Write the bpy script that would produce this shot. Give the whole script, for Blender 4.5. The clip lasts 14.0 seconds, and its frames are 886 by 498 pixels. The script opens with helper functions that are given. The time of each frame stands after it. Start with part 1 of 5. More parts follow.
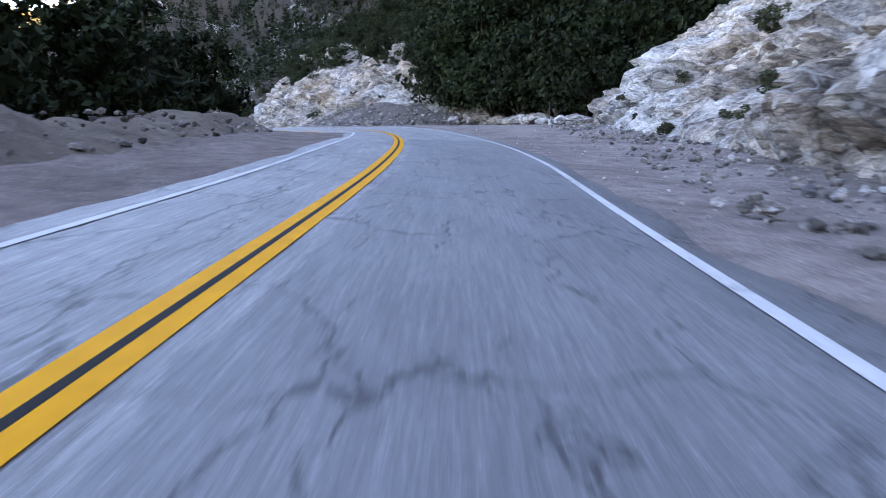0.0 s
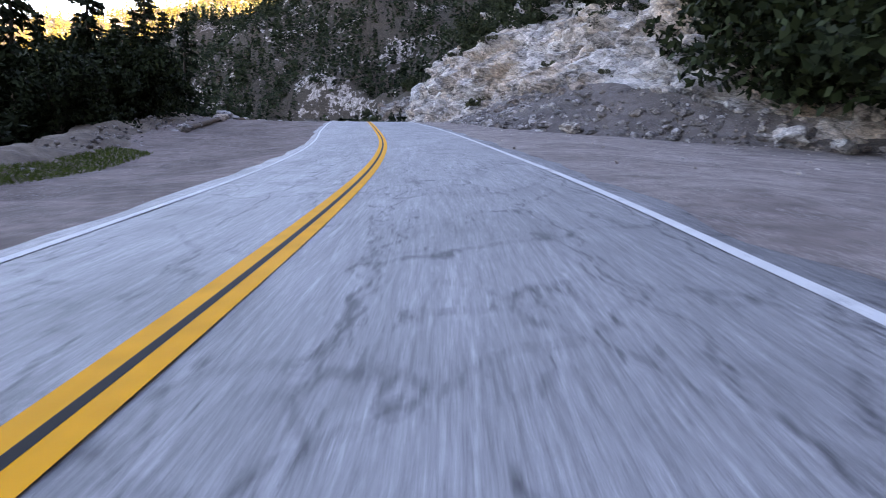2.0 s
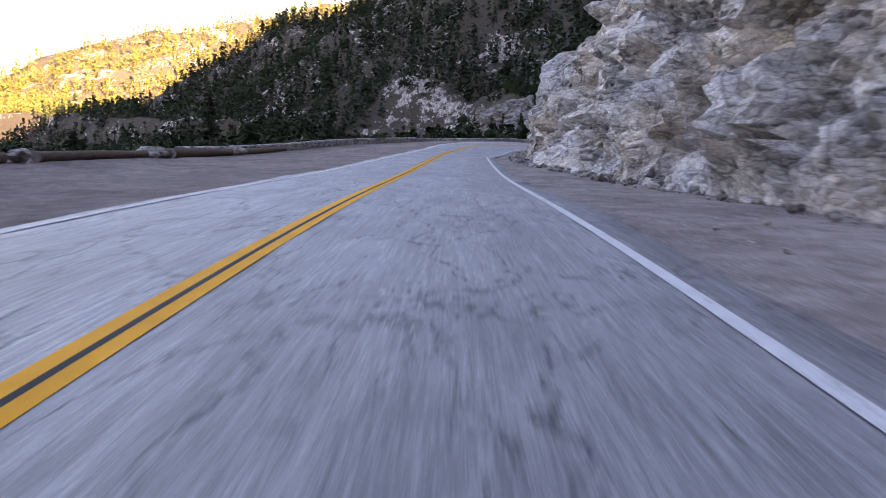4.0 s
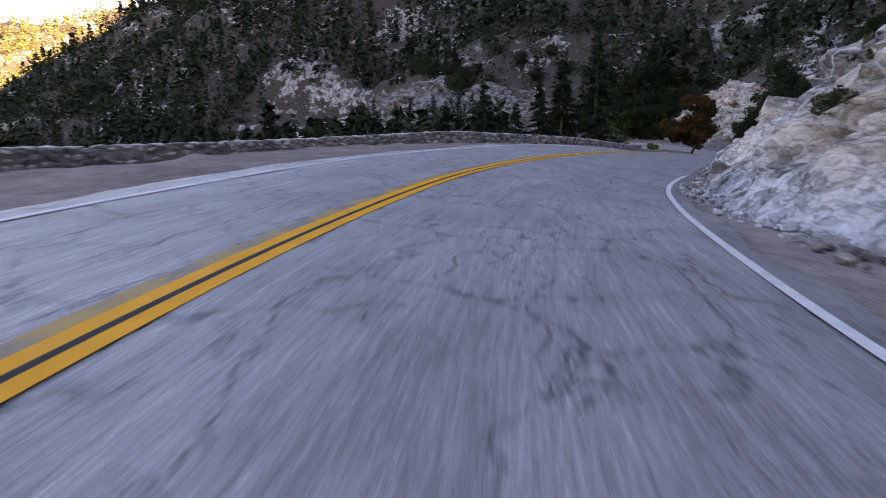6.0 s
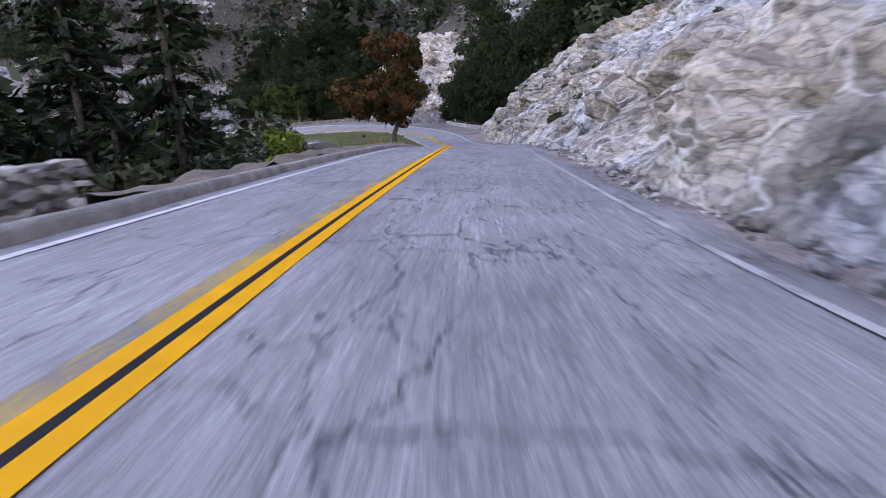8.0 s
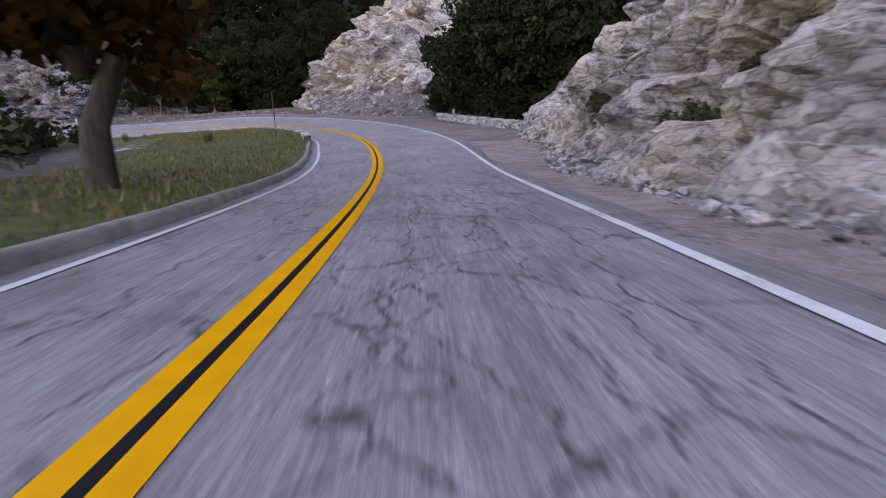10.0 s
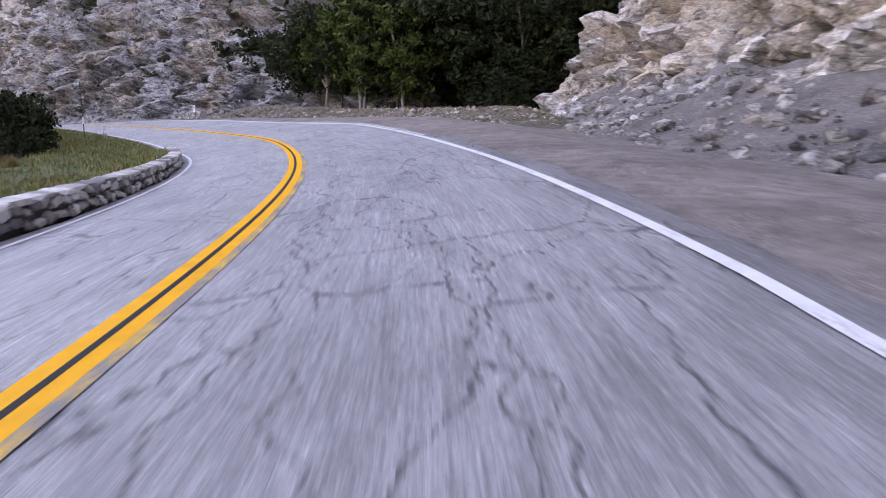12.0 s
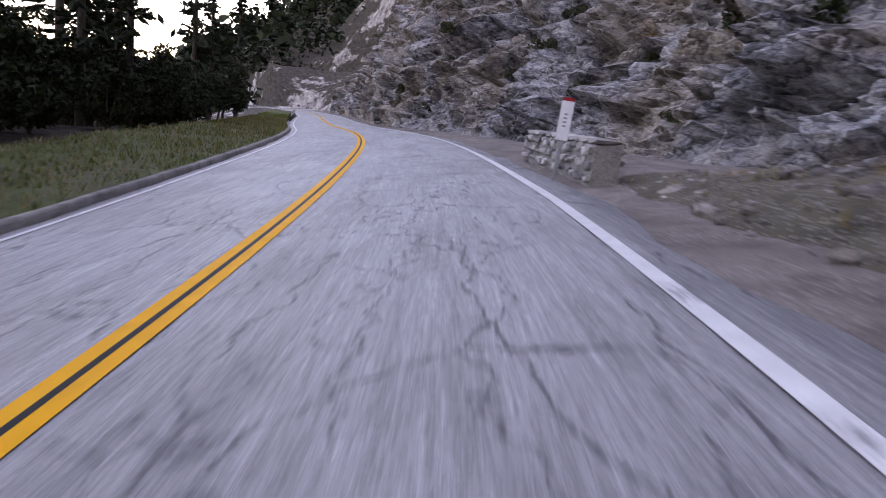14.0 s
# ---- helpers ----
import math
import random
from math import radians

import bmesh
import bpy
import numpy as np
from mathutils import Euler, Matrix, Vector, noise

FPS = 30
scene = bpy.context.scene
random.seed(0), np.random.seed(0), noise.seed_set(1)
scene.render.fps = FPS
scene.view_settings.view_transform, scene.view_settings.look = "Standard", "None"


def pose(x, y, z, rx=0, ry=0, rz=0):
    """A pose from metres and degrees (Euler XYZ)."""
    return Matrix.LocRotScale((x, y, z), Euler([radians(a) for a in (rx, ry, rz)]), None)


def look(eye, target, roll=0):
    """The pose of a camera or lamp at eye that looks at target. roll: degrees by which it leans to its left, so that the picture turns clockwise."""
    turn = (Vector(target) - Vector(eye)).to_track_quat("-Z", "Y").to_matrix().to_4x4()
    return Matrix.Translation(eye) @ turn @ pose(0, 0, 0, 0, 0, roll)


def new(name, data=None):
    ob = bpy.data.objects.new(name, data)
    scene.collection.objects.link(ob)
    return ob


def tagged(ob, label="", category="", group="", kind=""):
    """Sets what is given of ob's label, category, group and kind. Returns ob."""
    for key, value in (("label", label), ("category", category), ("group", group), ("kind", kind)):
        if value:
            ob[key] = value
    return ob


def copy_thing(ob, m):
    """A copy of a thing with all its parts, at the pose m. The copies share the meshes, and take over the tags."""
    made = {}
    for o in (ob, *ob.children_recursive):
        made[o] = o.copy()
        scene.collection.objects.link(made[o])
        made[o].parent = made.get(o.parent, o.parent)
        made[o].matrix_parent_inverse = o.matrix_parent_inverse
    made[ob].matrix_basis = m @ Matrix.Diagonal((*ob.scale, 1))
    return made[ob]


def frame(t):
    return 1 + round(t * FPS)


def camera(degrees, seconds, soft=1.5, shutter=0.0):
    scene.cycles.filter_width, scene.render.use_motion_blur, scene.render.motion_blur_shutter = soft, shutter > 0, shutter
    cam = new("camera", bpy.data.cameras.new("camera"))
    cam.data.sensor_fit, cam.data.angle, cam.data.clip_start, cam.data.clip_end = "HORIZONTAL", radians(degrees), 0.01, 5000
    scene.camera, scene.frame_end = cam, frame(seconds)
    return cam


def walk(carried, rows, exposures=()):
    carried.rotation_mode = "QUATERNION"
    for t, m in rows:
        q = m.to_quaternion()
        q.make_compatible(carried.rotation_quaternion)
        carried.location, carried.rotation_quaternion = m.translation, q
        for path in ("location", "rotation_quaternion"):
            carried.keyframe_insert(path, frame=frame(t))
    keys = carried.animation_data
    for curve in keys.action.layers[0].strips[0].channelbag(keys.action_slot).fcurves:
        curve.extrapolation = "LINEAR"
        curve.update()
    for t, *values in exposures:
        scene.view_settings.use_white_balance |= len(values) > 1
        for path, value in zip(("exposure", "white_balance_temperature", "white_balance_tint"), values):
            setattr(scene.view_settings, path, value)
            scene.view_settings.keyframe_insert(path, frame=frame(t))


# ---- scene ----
cam = camera(66.3, 14.0, soft=0.65, shutter=0.14)
PATH = [
    (0, (-0.399, 0.047, -0.537), (-0.426, 2.023, -0.847), -1.50),
    (0.5, (-0.193, 13.618, 0.138), (-0.315, 15.590, -0.172), -2.76),
    (1, (-1.045, 27.150, 0.706), (-1.321, 29.107, 0.401), -3.04),
    (1.5, (-3.217, 41.025, 1.249), (-3.643, 42.953, 0.932), 0.22),
    (2, (-6.514, 54.731, 1.657), (-7.086, 56.618, 1.323), 2.91),
    (2.5, (-11.371, 69.827, 2.098), (-12.081, 71.668, 1.769), 3.63),
    (3, (-17.226, 85.237, 2.695), (-18.035, 87.037, 2.370), 2.90),
    (3.2, (-19.948, 91.325, 2.892), (-20.796, 93.107, 2.569), 3.05),
    (3.6, (-25.421, 103.322, 3.313), (-26.266, 105.104, 2.987), 2.62),
    (4, (-30.905, 115.283, 3.645), (-31.748, 117.067, 3.314), 2.19),
    (4.4, (-36.307, 127.277, 3.576), (-37.147, 129.061, 3.242), 1.76),
    (4.8, (-41.531, 139.323, 3.329), (-42.369, 141.108, 2.991), 1.34),
    (5.1, (-45.320, 148.424, 3.256), (-46.155, 150.209, 2.915), 1.01),
    (5.3, (-47.804, 154.508, 3.219), (-48.638, 156.294, 2.877), 0.80),
    (5.5, (-50.008, 160.066, 3.200), (-50.820, 161.862, 2.860), -0.11),
    (6, (-54.383, 174.466, 3.692), (-54.984, 176.342, 3.342), 0.08),
    (6.5, (-56.736, 187.969, 3.821), (-57.031, 189.908, 3.433), -1.94),
    (7, (-56.437, 201.259, 3.762), (-56.453, 203.218, 3.361), -3.64),
    (7.5, (-54.837, 216.073, 3.325), (-54.686, 218.023, 2.910), -3.53),
    (8, (-52.901, 232.914, 2.512), (-52.698, 234.857, 2.085), -5.29),
    (8.2, (-52.277, 239.088, 2.217), (-52.056, 241.028, 1.782), -4.95),
    (8.62, (-50.210, 250.537, 1.845), (-49.994, 252.479, 1.415), -4.67),
    (9.04, (-48.157, 262.039, 1.367), (-47.947, 263.982, 0.944), -4.38),
    (9.46, (-46.341, 273.579, 0.574), (-46.136, 275.524, 0.156), -4.10),
    (9.88, (-44.850, 285.187, -0.250), (-44.652, 287.134, -0.662), -3.81),
    (10.3, (-43.890, 296.851, -0.877), (-43.697, 298.800, -1.284), -3.53),
    (10.5, (-43.205, 302.711, -1.101), (-43.072, 304.666, -1.500), -3.61),
    (11, (-42.529, 316.133, -0.808), (-42.593, 318.097, -1.181), -1.50),
    (11.5, (-43.654, 329.001, -0.435), (-43.978, 330.940, -0.800), -0.61),
    (12, (-46.392, 341.046, -0.083), (-46.971, 342.923, -0.457), 0.27),
    (12.5, (-51.240, 352.997, 0.196), (-52.062, 354.784, -0.165), 3.59),
    (13, (-57.766, 364.091, 0.494), (-58.854, 365.728, 0.123), 5.58),
    (13.5, (-66.857, 374.776, 0.535), (-68.192, 376.215, 0.150), 5.93),
    (14, (-77.845, 384.551, 0.693), (-79.371, 385.783, 0.301), 6.57),
]
walk(cam, [(t, look(eye, target, roll)) for t, eye, target, roll in PATH],
     exposures=[(0, 4.4, 7150, 25), (1, 4.5, 7500, 27), (1.5, 4.3, 7550, 28), (3, 3.88, 7750, 33), (5.5, 3.5, 8000, 34), (6.2, 3.62, 7950, 34), (7, 4.25, 8300, 35), (7.5, 4.5, 8400, 36), (8, 4.5, 8500, 36), (10.3, 4.2, 9400, 41), (11, 4.5, 9300, 39), (12.2, 4.6, 9300, 39), (14, 4.0, 9200, 41)])

# ---- light: open shade under a clear sky, low sun that reaches only the far ridge ----
SUN_EL, SUN_AZ = radians(18), radians(112)      # azimuth clockwise from +y
world = bpy.data.worlds.new("sky")
scene.world = world
world.use_nodes = True
sky = world.node_tree.nodes.new("ShaderNodeTexSky")
sky.sky_type, sky.sun_disc = "NISHITA", False
sky.sun_elevation, sky.sun_rotation = SUN_EL, SUN_AZ
sky.air_density, sky.dust_density, sky.altitude = 1.0, 2.0, 1300
world.node_tree.links.new(sky.outputs[0], world.node_tree.nodes["Background"].inputs[0])
world.node_tree.nodes["Background"].inputs[1].default_value = 0.06
lamp = bpy.data.lights.new("sun", "SUN")
lamp.energy, lamp.angle, lamp.color = 5.0, radians(0.5), (1.0, 0.78, 0.44)
sun = new("sun", lamp)
sun.matrix_world = look((math.sin(SUN_AZ) * math.cos(SUN_EL), math.cos(SUN_AZ) * math.cos(SUN_EL), math.sin(SUN_EL)), (0, 0, 0))

# ---- noise and mesh helpers ----
rng = np.random.default_rng(7)


def lattice(ix, iy, iz, seed):
    h = (ix * 374761393 + iy * 668265263 + iz * 1440662683 + seed * 974634811) & 0x7FFFFFFF
    h = ((h ^ (h >> 13)) * 1274126177) & 0x7FFFFFFF
    h = ((h ^ (h >> 16)) * 1103515245) & 0x7FFFFFFF
    return (h & 0xFFFFF) / 0xFFFFF


def vnoise(p, seed=0):
    """Smooth value noise in -1..1 at the points p (n x 3)."""
    i = np.floor(p).astype(np.int64)
    f = p - i
    f = f * f * f * (f * (f * 6 - 15) + 10)
    out = 0
    for dx in (0, 1):
        for dy in (0, 1):
            for dz in (0, 1):
                w = (f[:, 0] if dx else 1 - f[:, 0]) * (f[:, 1] if dy else 1 - f[:, 1]) * (f[:, 2] if dz else 1 - f[:, 2])
                out = out + w * lattice(i[:, 0] + dx, i[:, 1] + dy, i[:, 2] + dz, seed)
    return out * 2 - 1


def fbm(p, octaves=4, seed=0, gain=0.5):
    out, amp = 0, 1.0
    for k in range(octaves):
        out = out + amp * vnoise(p * 2.0 ** k + 17.3 * k, seed + k)
        amp *= gain
    return out


def cells(p, seed=0):
    """Distance to the nearest and the second nearest cell point, and the nearest cell's random value."""
    i = np.floor(p).astype(np.int64)
    f1, f2, val = np.full(len(p), 9.0), np.full(len(p), 9.0), np.zeros(len(p))
    for dx in (-1, 0, 1):
        for dy in (-1, 0, 1):
            for dz in (-1, 0, 1):
                c = i + np.array([dx, dy, dz])
                q = np.stack([c[:, k] + lattice(c[:, 0], c[:, 1], c[:, 2], seed + k) for k in range(3)], 1)
                d = np.sqrt(((q - p) ** 2).sum(1))
                near = d < f1
                f2 = np.where(near, f1, np.minimum(f2, d))
                val = np.where(near, lattice(c[:, 0], c[:, 1], c[:, 2], seed + 9), val)
                f1 = np.where(near, d, f1)
    return f1, f2, val


def facets(p, seed=0):
    """Broken blocks: for each place the height of its cell's tilted face, and how near it is to the cell's rim (0 at the rim)."""
    i = np.floor(p).astype(np.int64)
    f1, f2, face = np.full(len(p), 9.0), np.full(len(p), 9.0), np.zeros(len(p))
    for dx in (-1, 0, 1):
        for dy in (-1, 0, 1):
            for dz in (-1, 0, 1):
                c = i + np.array([dx, dy, dz])
                rnd = [lattice(c[:, 0], c[:, 1], c[:, 2], seed + k) for k in range(7)]
                off = p - c - np.stack(rnd[:3], 1)
                d = np.abs(off).max(1) * 0.6 + np.sqrt((off ** 2).sum(1)) * 0.4
                near = d < f1
                f2 = np.where(near, f1, np.minimum(f2, d))
                tilt = (off * (np.stack(rnd[3:6], 1) - 0.5)).sum(1)
                face = np.where(near, rnd[6] - 0.5 + 1.5 * tilt, face)
                f1 = np.where(near, d, f1)
    return face, f2 - f1


def mesh_np(name, verts, faces, mat=None, smooth=False, uv=None):
    """A mesh from arrays; faces is n x 3 or n x 4; uv: one pair a vertex."""
    verts, faces = np.asarray(verts, np.float32), np.asarray(faces, np.int32)
    me = bpy.data.meshes.new(name)
    n, k = faces.shape
    me.vertices.add(len(verts))
    me.vertices.foreach_set("co", verts.ravel())
    me.loops.add(n * k)
    me.loops.foreach_set("vertex_index", faces.ravel())
    me.polygons.add(n)
    me.polygons.foreach_set("loop_start", np.arange(n, dtype=np.int32) * k)
    if uv is not None:
        me.uv_layers.new(name="UVMap").data.foreach_set("uv", np.asarray(uv, np.float32)[faces.ravel()].ravel())
    me.update(calc_edges=True)
    me.polygons.foreach_set("use_smooth", np.full(n, smooth))
    if mat:
        me.materials.append(mat)
    return me


def grid_faces(rows, cols):
    a = (np.arange(rows - 1)[:, None] * cols + np.arange(cols - 1)[None]).ravel()
    return np.stack([a, a + 1, a + cols + 1, a + cols], 1)


def part(name, me, parent, label="", m=None):
    ob = new(name, me)
    ob.parent = parent
    if m is not None:
        ob.matrix_basis = m
    return tagged(ob, label)


def thing(name, at=(0, 0, 0), rz=0.0):
    ob = new(name)
    ob.matrix_basis = pose(*at, rz=rz)
    ob.empty_display_size = 0.3
    return ob


# ---- the road's centre line (double yellow): x, y, z by knots ----
KNOTS = np.array([
    (-1.72, -60.01, -2.95), (-2.00, -30.01, -2.35), (-1.80, 4.00, -1.31), (-1.74, 17.49, -0.69), (-2.88, 30.84, -0.16),
    (-5.28, 44.76, 0.32), (-8.87, 58.29, 0.70), (-14.10, 73.05, 0.97), (-20.46, 88.31, 1.42), (-33.32, 116.15, 2.47),
    (-42.79, 137.30, 2.29), (-53.36, 162.94, 2.32), (-55.59, 170.84, 2.54), (-57.30, 177.99, 2.68), (-58.83, 191.58, 2.69),
    (-57.85, 205.30, 2.59), (-55.81, 220.21, 2.19), (-53.82, 237.08, 1.46), (-49.30, 261.84, 0.55), (-45.90, 284.88, -1.07),
    (-44.35, 306.66, -2.08), (-44.42, 320.14, -1.89), (-46.13, 332.48, -1.65), (-49.39, 344.27, -1.34), (-54.47, 355.51, -1.15),
    (-61.76, 366.50, -0.97), (-71.00, 376.40, -0.96), (-82.29, 385.78, -0.87), (-98.05, 396.72, -0.82), (-111.68, 404.53, -0.99),
    (-127.69, 411.83, -1.37), (-145.76, 420.56, -1.62), (-164.80, 430.00, -1.76), (-184.80, 438.00, -1.86), (-204.80, 443.01, -1.95)])


def catmull(k, n=24):
    a = np.vstack([2 * k[0] - k[1], k, 2 * k[-1] - k[-2]])
    u = np.linspace(0, 1, n, endpoint=False)[:, None]
    out = [0.5 * (2 * a[i] + (a[i + 1] - a[i - 1]) * u + (2 * a[i - 1] - 5 * a[i] + 4 * a[i + 1] - a[i + 2]) * u ** 2
                  + (3 * a[i] - a[i - 1] - 3 * a[i + 1] + a[i + 2]) * u ** 3) for i in range(1, len(a) - 2)]
    return np.vstack(out + [k[-1:]])


CL = catmull(KNOTS)
ST = np.r_[0, np.cumsum(np.hypot(*np.diff(CL[:, :2], axis=0).T))]
ST -= ST[np.argmin(np.abs(CL[:, 1]))]
S0, S1 = ST[0], ST[-1]
FINE = np.arange(S0, S1, 0.5)
RX, RY, RZ = (np.interp(FINE, ST, CL[:, k]) for k in range(3))
RX, RY = (np.convolve(np.pad(v, 10, mode="reflect", reflect_type="odd"), np.ones(21) / 21, mode="valid") for v in (RX, RY))
kern = np.ones(13) / 13
RZ = np.convolve(np.pad(RZ, 6, mode="edge"), kern, mode="valid")
TX, TY = np.gradient(RX), np.gradient(RY)
LEN = np.hypot(TX, TY)
TX, TY = (np.convolve(np.pad(v / LEN, 6, mode="edge"), kern, mode="valid") for v in (TX, TY))
BANK = np.interp(FINE, [-60, 4, 18, 31, 45, 59, 75, 91, 122, 145, 173, 188, 202, 215, 247, 273, 296, 318, 331, 343, 356, 368, 381, 409, 429, 445, 550],
                 [0.038, 0.060, 0.081, 0.062, -0.004, -0.064, -0.100, -0.101, -0.048, -0.012, 0.027, 0.055, 0.116, 0.162, 0.103, 0.071, 0.048, 0.035, 0.000, -0.033, -0.066, -0.137, -0.208, -0.198, -0.137, -0.094, -0.030])


def table(*pairs):
    s, v = np.array(pairs, float).T
    return lambda at: np.interp(at, s, v)


# offsets from the yellow line: edge lines, edges of the gravel, foot of the rock (to the right) and of berm, logs and walls (to the left)
line_l = table((-60, 1.91), (0, 1.75), (15, 1.79), (30, 1.77), (45, 1.74), (60, 1.93), (75, 2.76), (100, 3.55), (115, 3.51), (150, 2.65), (170, 2.28), (178, 2.33), (185, 2.57), (200, 2.70), (215, 2.31), (230, 2.09), (245, 2.07), (265, 2.14), (300, 1.85), (318, 1.89), (331, 2.24), (338, 2.13), (345, 2.14), (357, 2.65), (368, 2.96), (382, 3.27), (390, 3.61), (398, 3.54), (410, 3.41), (425, 3.40), (550, 2.49))
line_r = table((-60, 2.79), (0, 3.05), (15, 3.45), (30, 3.72), (45, 3.70), (60, 3.32), (75, 3.30), (100, 3.70), (115, 3.55), (150, 3.3), (164, 3.15), (168, 3.1), (171, 3.36), (173, 3.64), (178, 4.04), (184, 4.03), (190, 4.21), (200, 4.54), (215, 4.65), (230, 4.25), (245, 3.68), (265, 3.12), (300, 2.85), (318, 3.18), (331, 3.60), (338, 3.78), (345, 3.82), (357, 3.97), (368, 3.62), (382, 3.33), (390, 3.20), (398, 3.23), (406, 3.24), (415, 3.40), (425, 3.38), (550, 3.00))
rock_foot = table((-60, 8.5), (10, 8.6), (20, 10.3), (35, 13.0), (50, 17.5), (57, 21.5), (62, 25.5), (67, 34), (80, 34), (87, 27), (92, 20), (101, 13.2), (119, 10.6),
               (128, 8.4), (145, 7.2), (162, 5.7), (175, 5.8), (184, 6.0), (192, 6.0), (200, 5.5), (216, 5.2), (230, 5.0), (245, 4.6), (260, 4.3), (290, 4.4), (318, 5.0),
               (325, 6.2), (332, 7.4), (338, 9.4), (342, 14), (347, 21), (353, 20), (358, 16), (364, 12.8), (372, 12.8), (380, 16), (390, 20), (398, 26), (403, 27), (408, 19), (414, 16), (420, 14),
               (426, 12.5), (432, 10.8), (438, 8.2), (455, 5.6), (470, 5.0), (500, 5.2), (550, 6))
rim_foot = table((-60, 6.2), (15, 6.0), (30, 6.4), (60, 7.2), (75, 9), (98, 12.5), (119, 13.5), (135, 16), (150, 16), (160, 15), (175, 14), (190, 13),
               (200, 11.5), (208, 9), (216, 6.2), (223, 4.2), (230, 3.4), (240, 3.1), (253, 3.4), (260, 2.6), (318, 2.5), (331, 3.1), (345, 2.4), (357, 3.1),
               (382, 2.6), (390, 3.1), (410, 2.7), (425, 3.2), (550, 3.2))

foot_r = lambda s: np.maximum(rock_foot(s), line_r(s) + 0.8)
foot_l = lambda s: np.maximum(rim_foot(s), line_l(s) + 0.52)
fall_r = table((-60, 0), (40, 0), (55, .03), (85, .03), (100, 0), (326, 0), (338, .075), (400, .075), (415, 0), (550, 0))
fall_l = table((-60, 0), (60, 0), (75, .05), (100, .05), (125, .03), (150, .04), (165, .08), (200, .09), (210, .14), (225, .22), (240, .3), (250, .1), (254, 0), (550, 0))


def beyond(s, d):
    """How far the ground beside the paving lies under its plane: it drains outwards."""
    return fall_r(s) * np.clip(d - line_r(s) - 0.6, 0, 7) + fall_l(s) * np.clip(-d - line_l(s) - 0.6, 0, 8)


def along(s, d=0.0, up=0.0):
    """World places s metres along the road, d to the right of the yellow line, up above the paved plane."""
    s, d, up = np.broadcast_arrays(np.asarray(s, float), np.asarray(d, float), np.asarray(up, float))
    x, y, z, tx, ty, b = (np.interp(s, FINE, v) for v in (RX, RY, RZ, TX, TY, BANK))
    lim = np.clip(d, -6, 6)
    return np.stack([x + ty * d, y - tx * d, z - lim * b - beyond(s, d) + up], -1)


def heading(s):
    return math.degrees(math.atan2(-np.interp(s, FINE, TX), np.interp(s, FINE, TY)))


def nearest(x, y):
    """Station and offset of places."""
    s, d = np.zeros(len(x)), np.zeros(len(x))
    px, py = RX[::4], RY[::4]
    for a in range(0, len(x), 4000):
        q = slice(a, a + 4000)
        i = ((x[q, None] - px) ** 2 + (y[q, None] - py) ** 2).argmin(1) * 4
        s[q] = FINE[i]
        d[q] = (x[q] - RX[i]) * TY[i] - (y[q] - RY[i]) * TX[i]
        far = np.hypot(x[q] - RX[i], y[q] - RY[i])
        d[q] = np.where(d[q] < 0, -far, far)
    return s, d


def ridge(x, y, spine, slope):
    """Height of a mountain whose crest runs along spine (x, y, z) and whose sides fall by slope."""
    best = np.full(len(x), -999.0)
    for (ax, ay, az), (bx, by, bz) in zip(spine[:-1], spine[1:]):
        u = np.clip(((x - ax) * (bx - ax) + (y - ay) * (by - ay)) / ((bx - ax) ** 2 + (by - ay) ** 2), 0, 1)
        dist = np.hypot(x - ax - u * (bx - ax), y - ay - u * (by - ay))
        best = np.maximum(best, az + u * (bz - az) - slope * dist)
    return best


SPUR = [(420, 860, 420), (150, 900, 370), (-60, 880, 330), (-248, 726, 205), (-410, 639, 102), (-540, 586, 34), (-660, 540, -12)]
SUNNY = [(-1970, 512, -80), (-1570, 768, -70), (-1400, 905, 40), (-1315, 976, 115), (-1123, 1152, 190), (-947, 1344, 262), (-659, 1632, 330)]
lean_r = table((-60, 0.9), (55, 0.9), (90, 1.0), (128, 1.1), (150, 1.5), (170, 1.7), (200, 0.9), (250, 0.62), (290, 0.7), (335, 0.9), (380, 1.3), (400, 1.0), (440, 1.1), (460, 1.5), (480, 2.0), (550, 2.0))
rock_h = table((-60, 12), (30, 12), (45, 10), (52, 9), (59, 6.5), (64, 3), (68, 1), (80, 1), (88, 3), (95, 7), (103, 11), (112, 13), (128, 15), (150, 17), (165, 16), (180, 15), (200, 14), (220, 15), (250, 14),
               (290, 12), (320, 12), (333, 9), (341, 4), (346, 1.5), (355, 2.5), (360, 7), (366, 13), (374, 16), (385, 17), (394, 13), (401, 4), (404, 2), (408, 7), (414, 10), (424, 11), (430, 12), (438, 14), (455, 20), (480, 24), (500, 24), (515, 20), (530, 8), (550, 3))


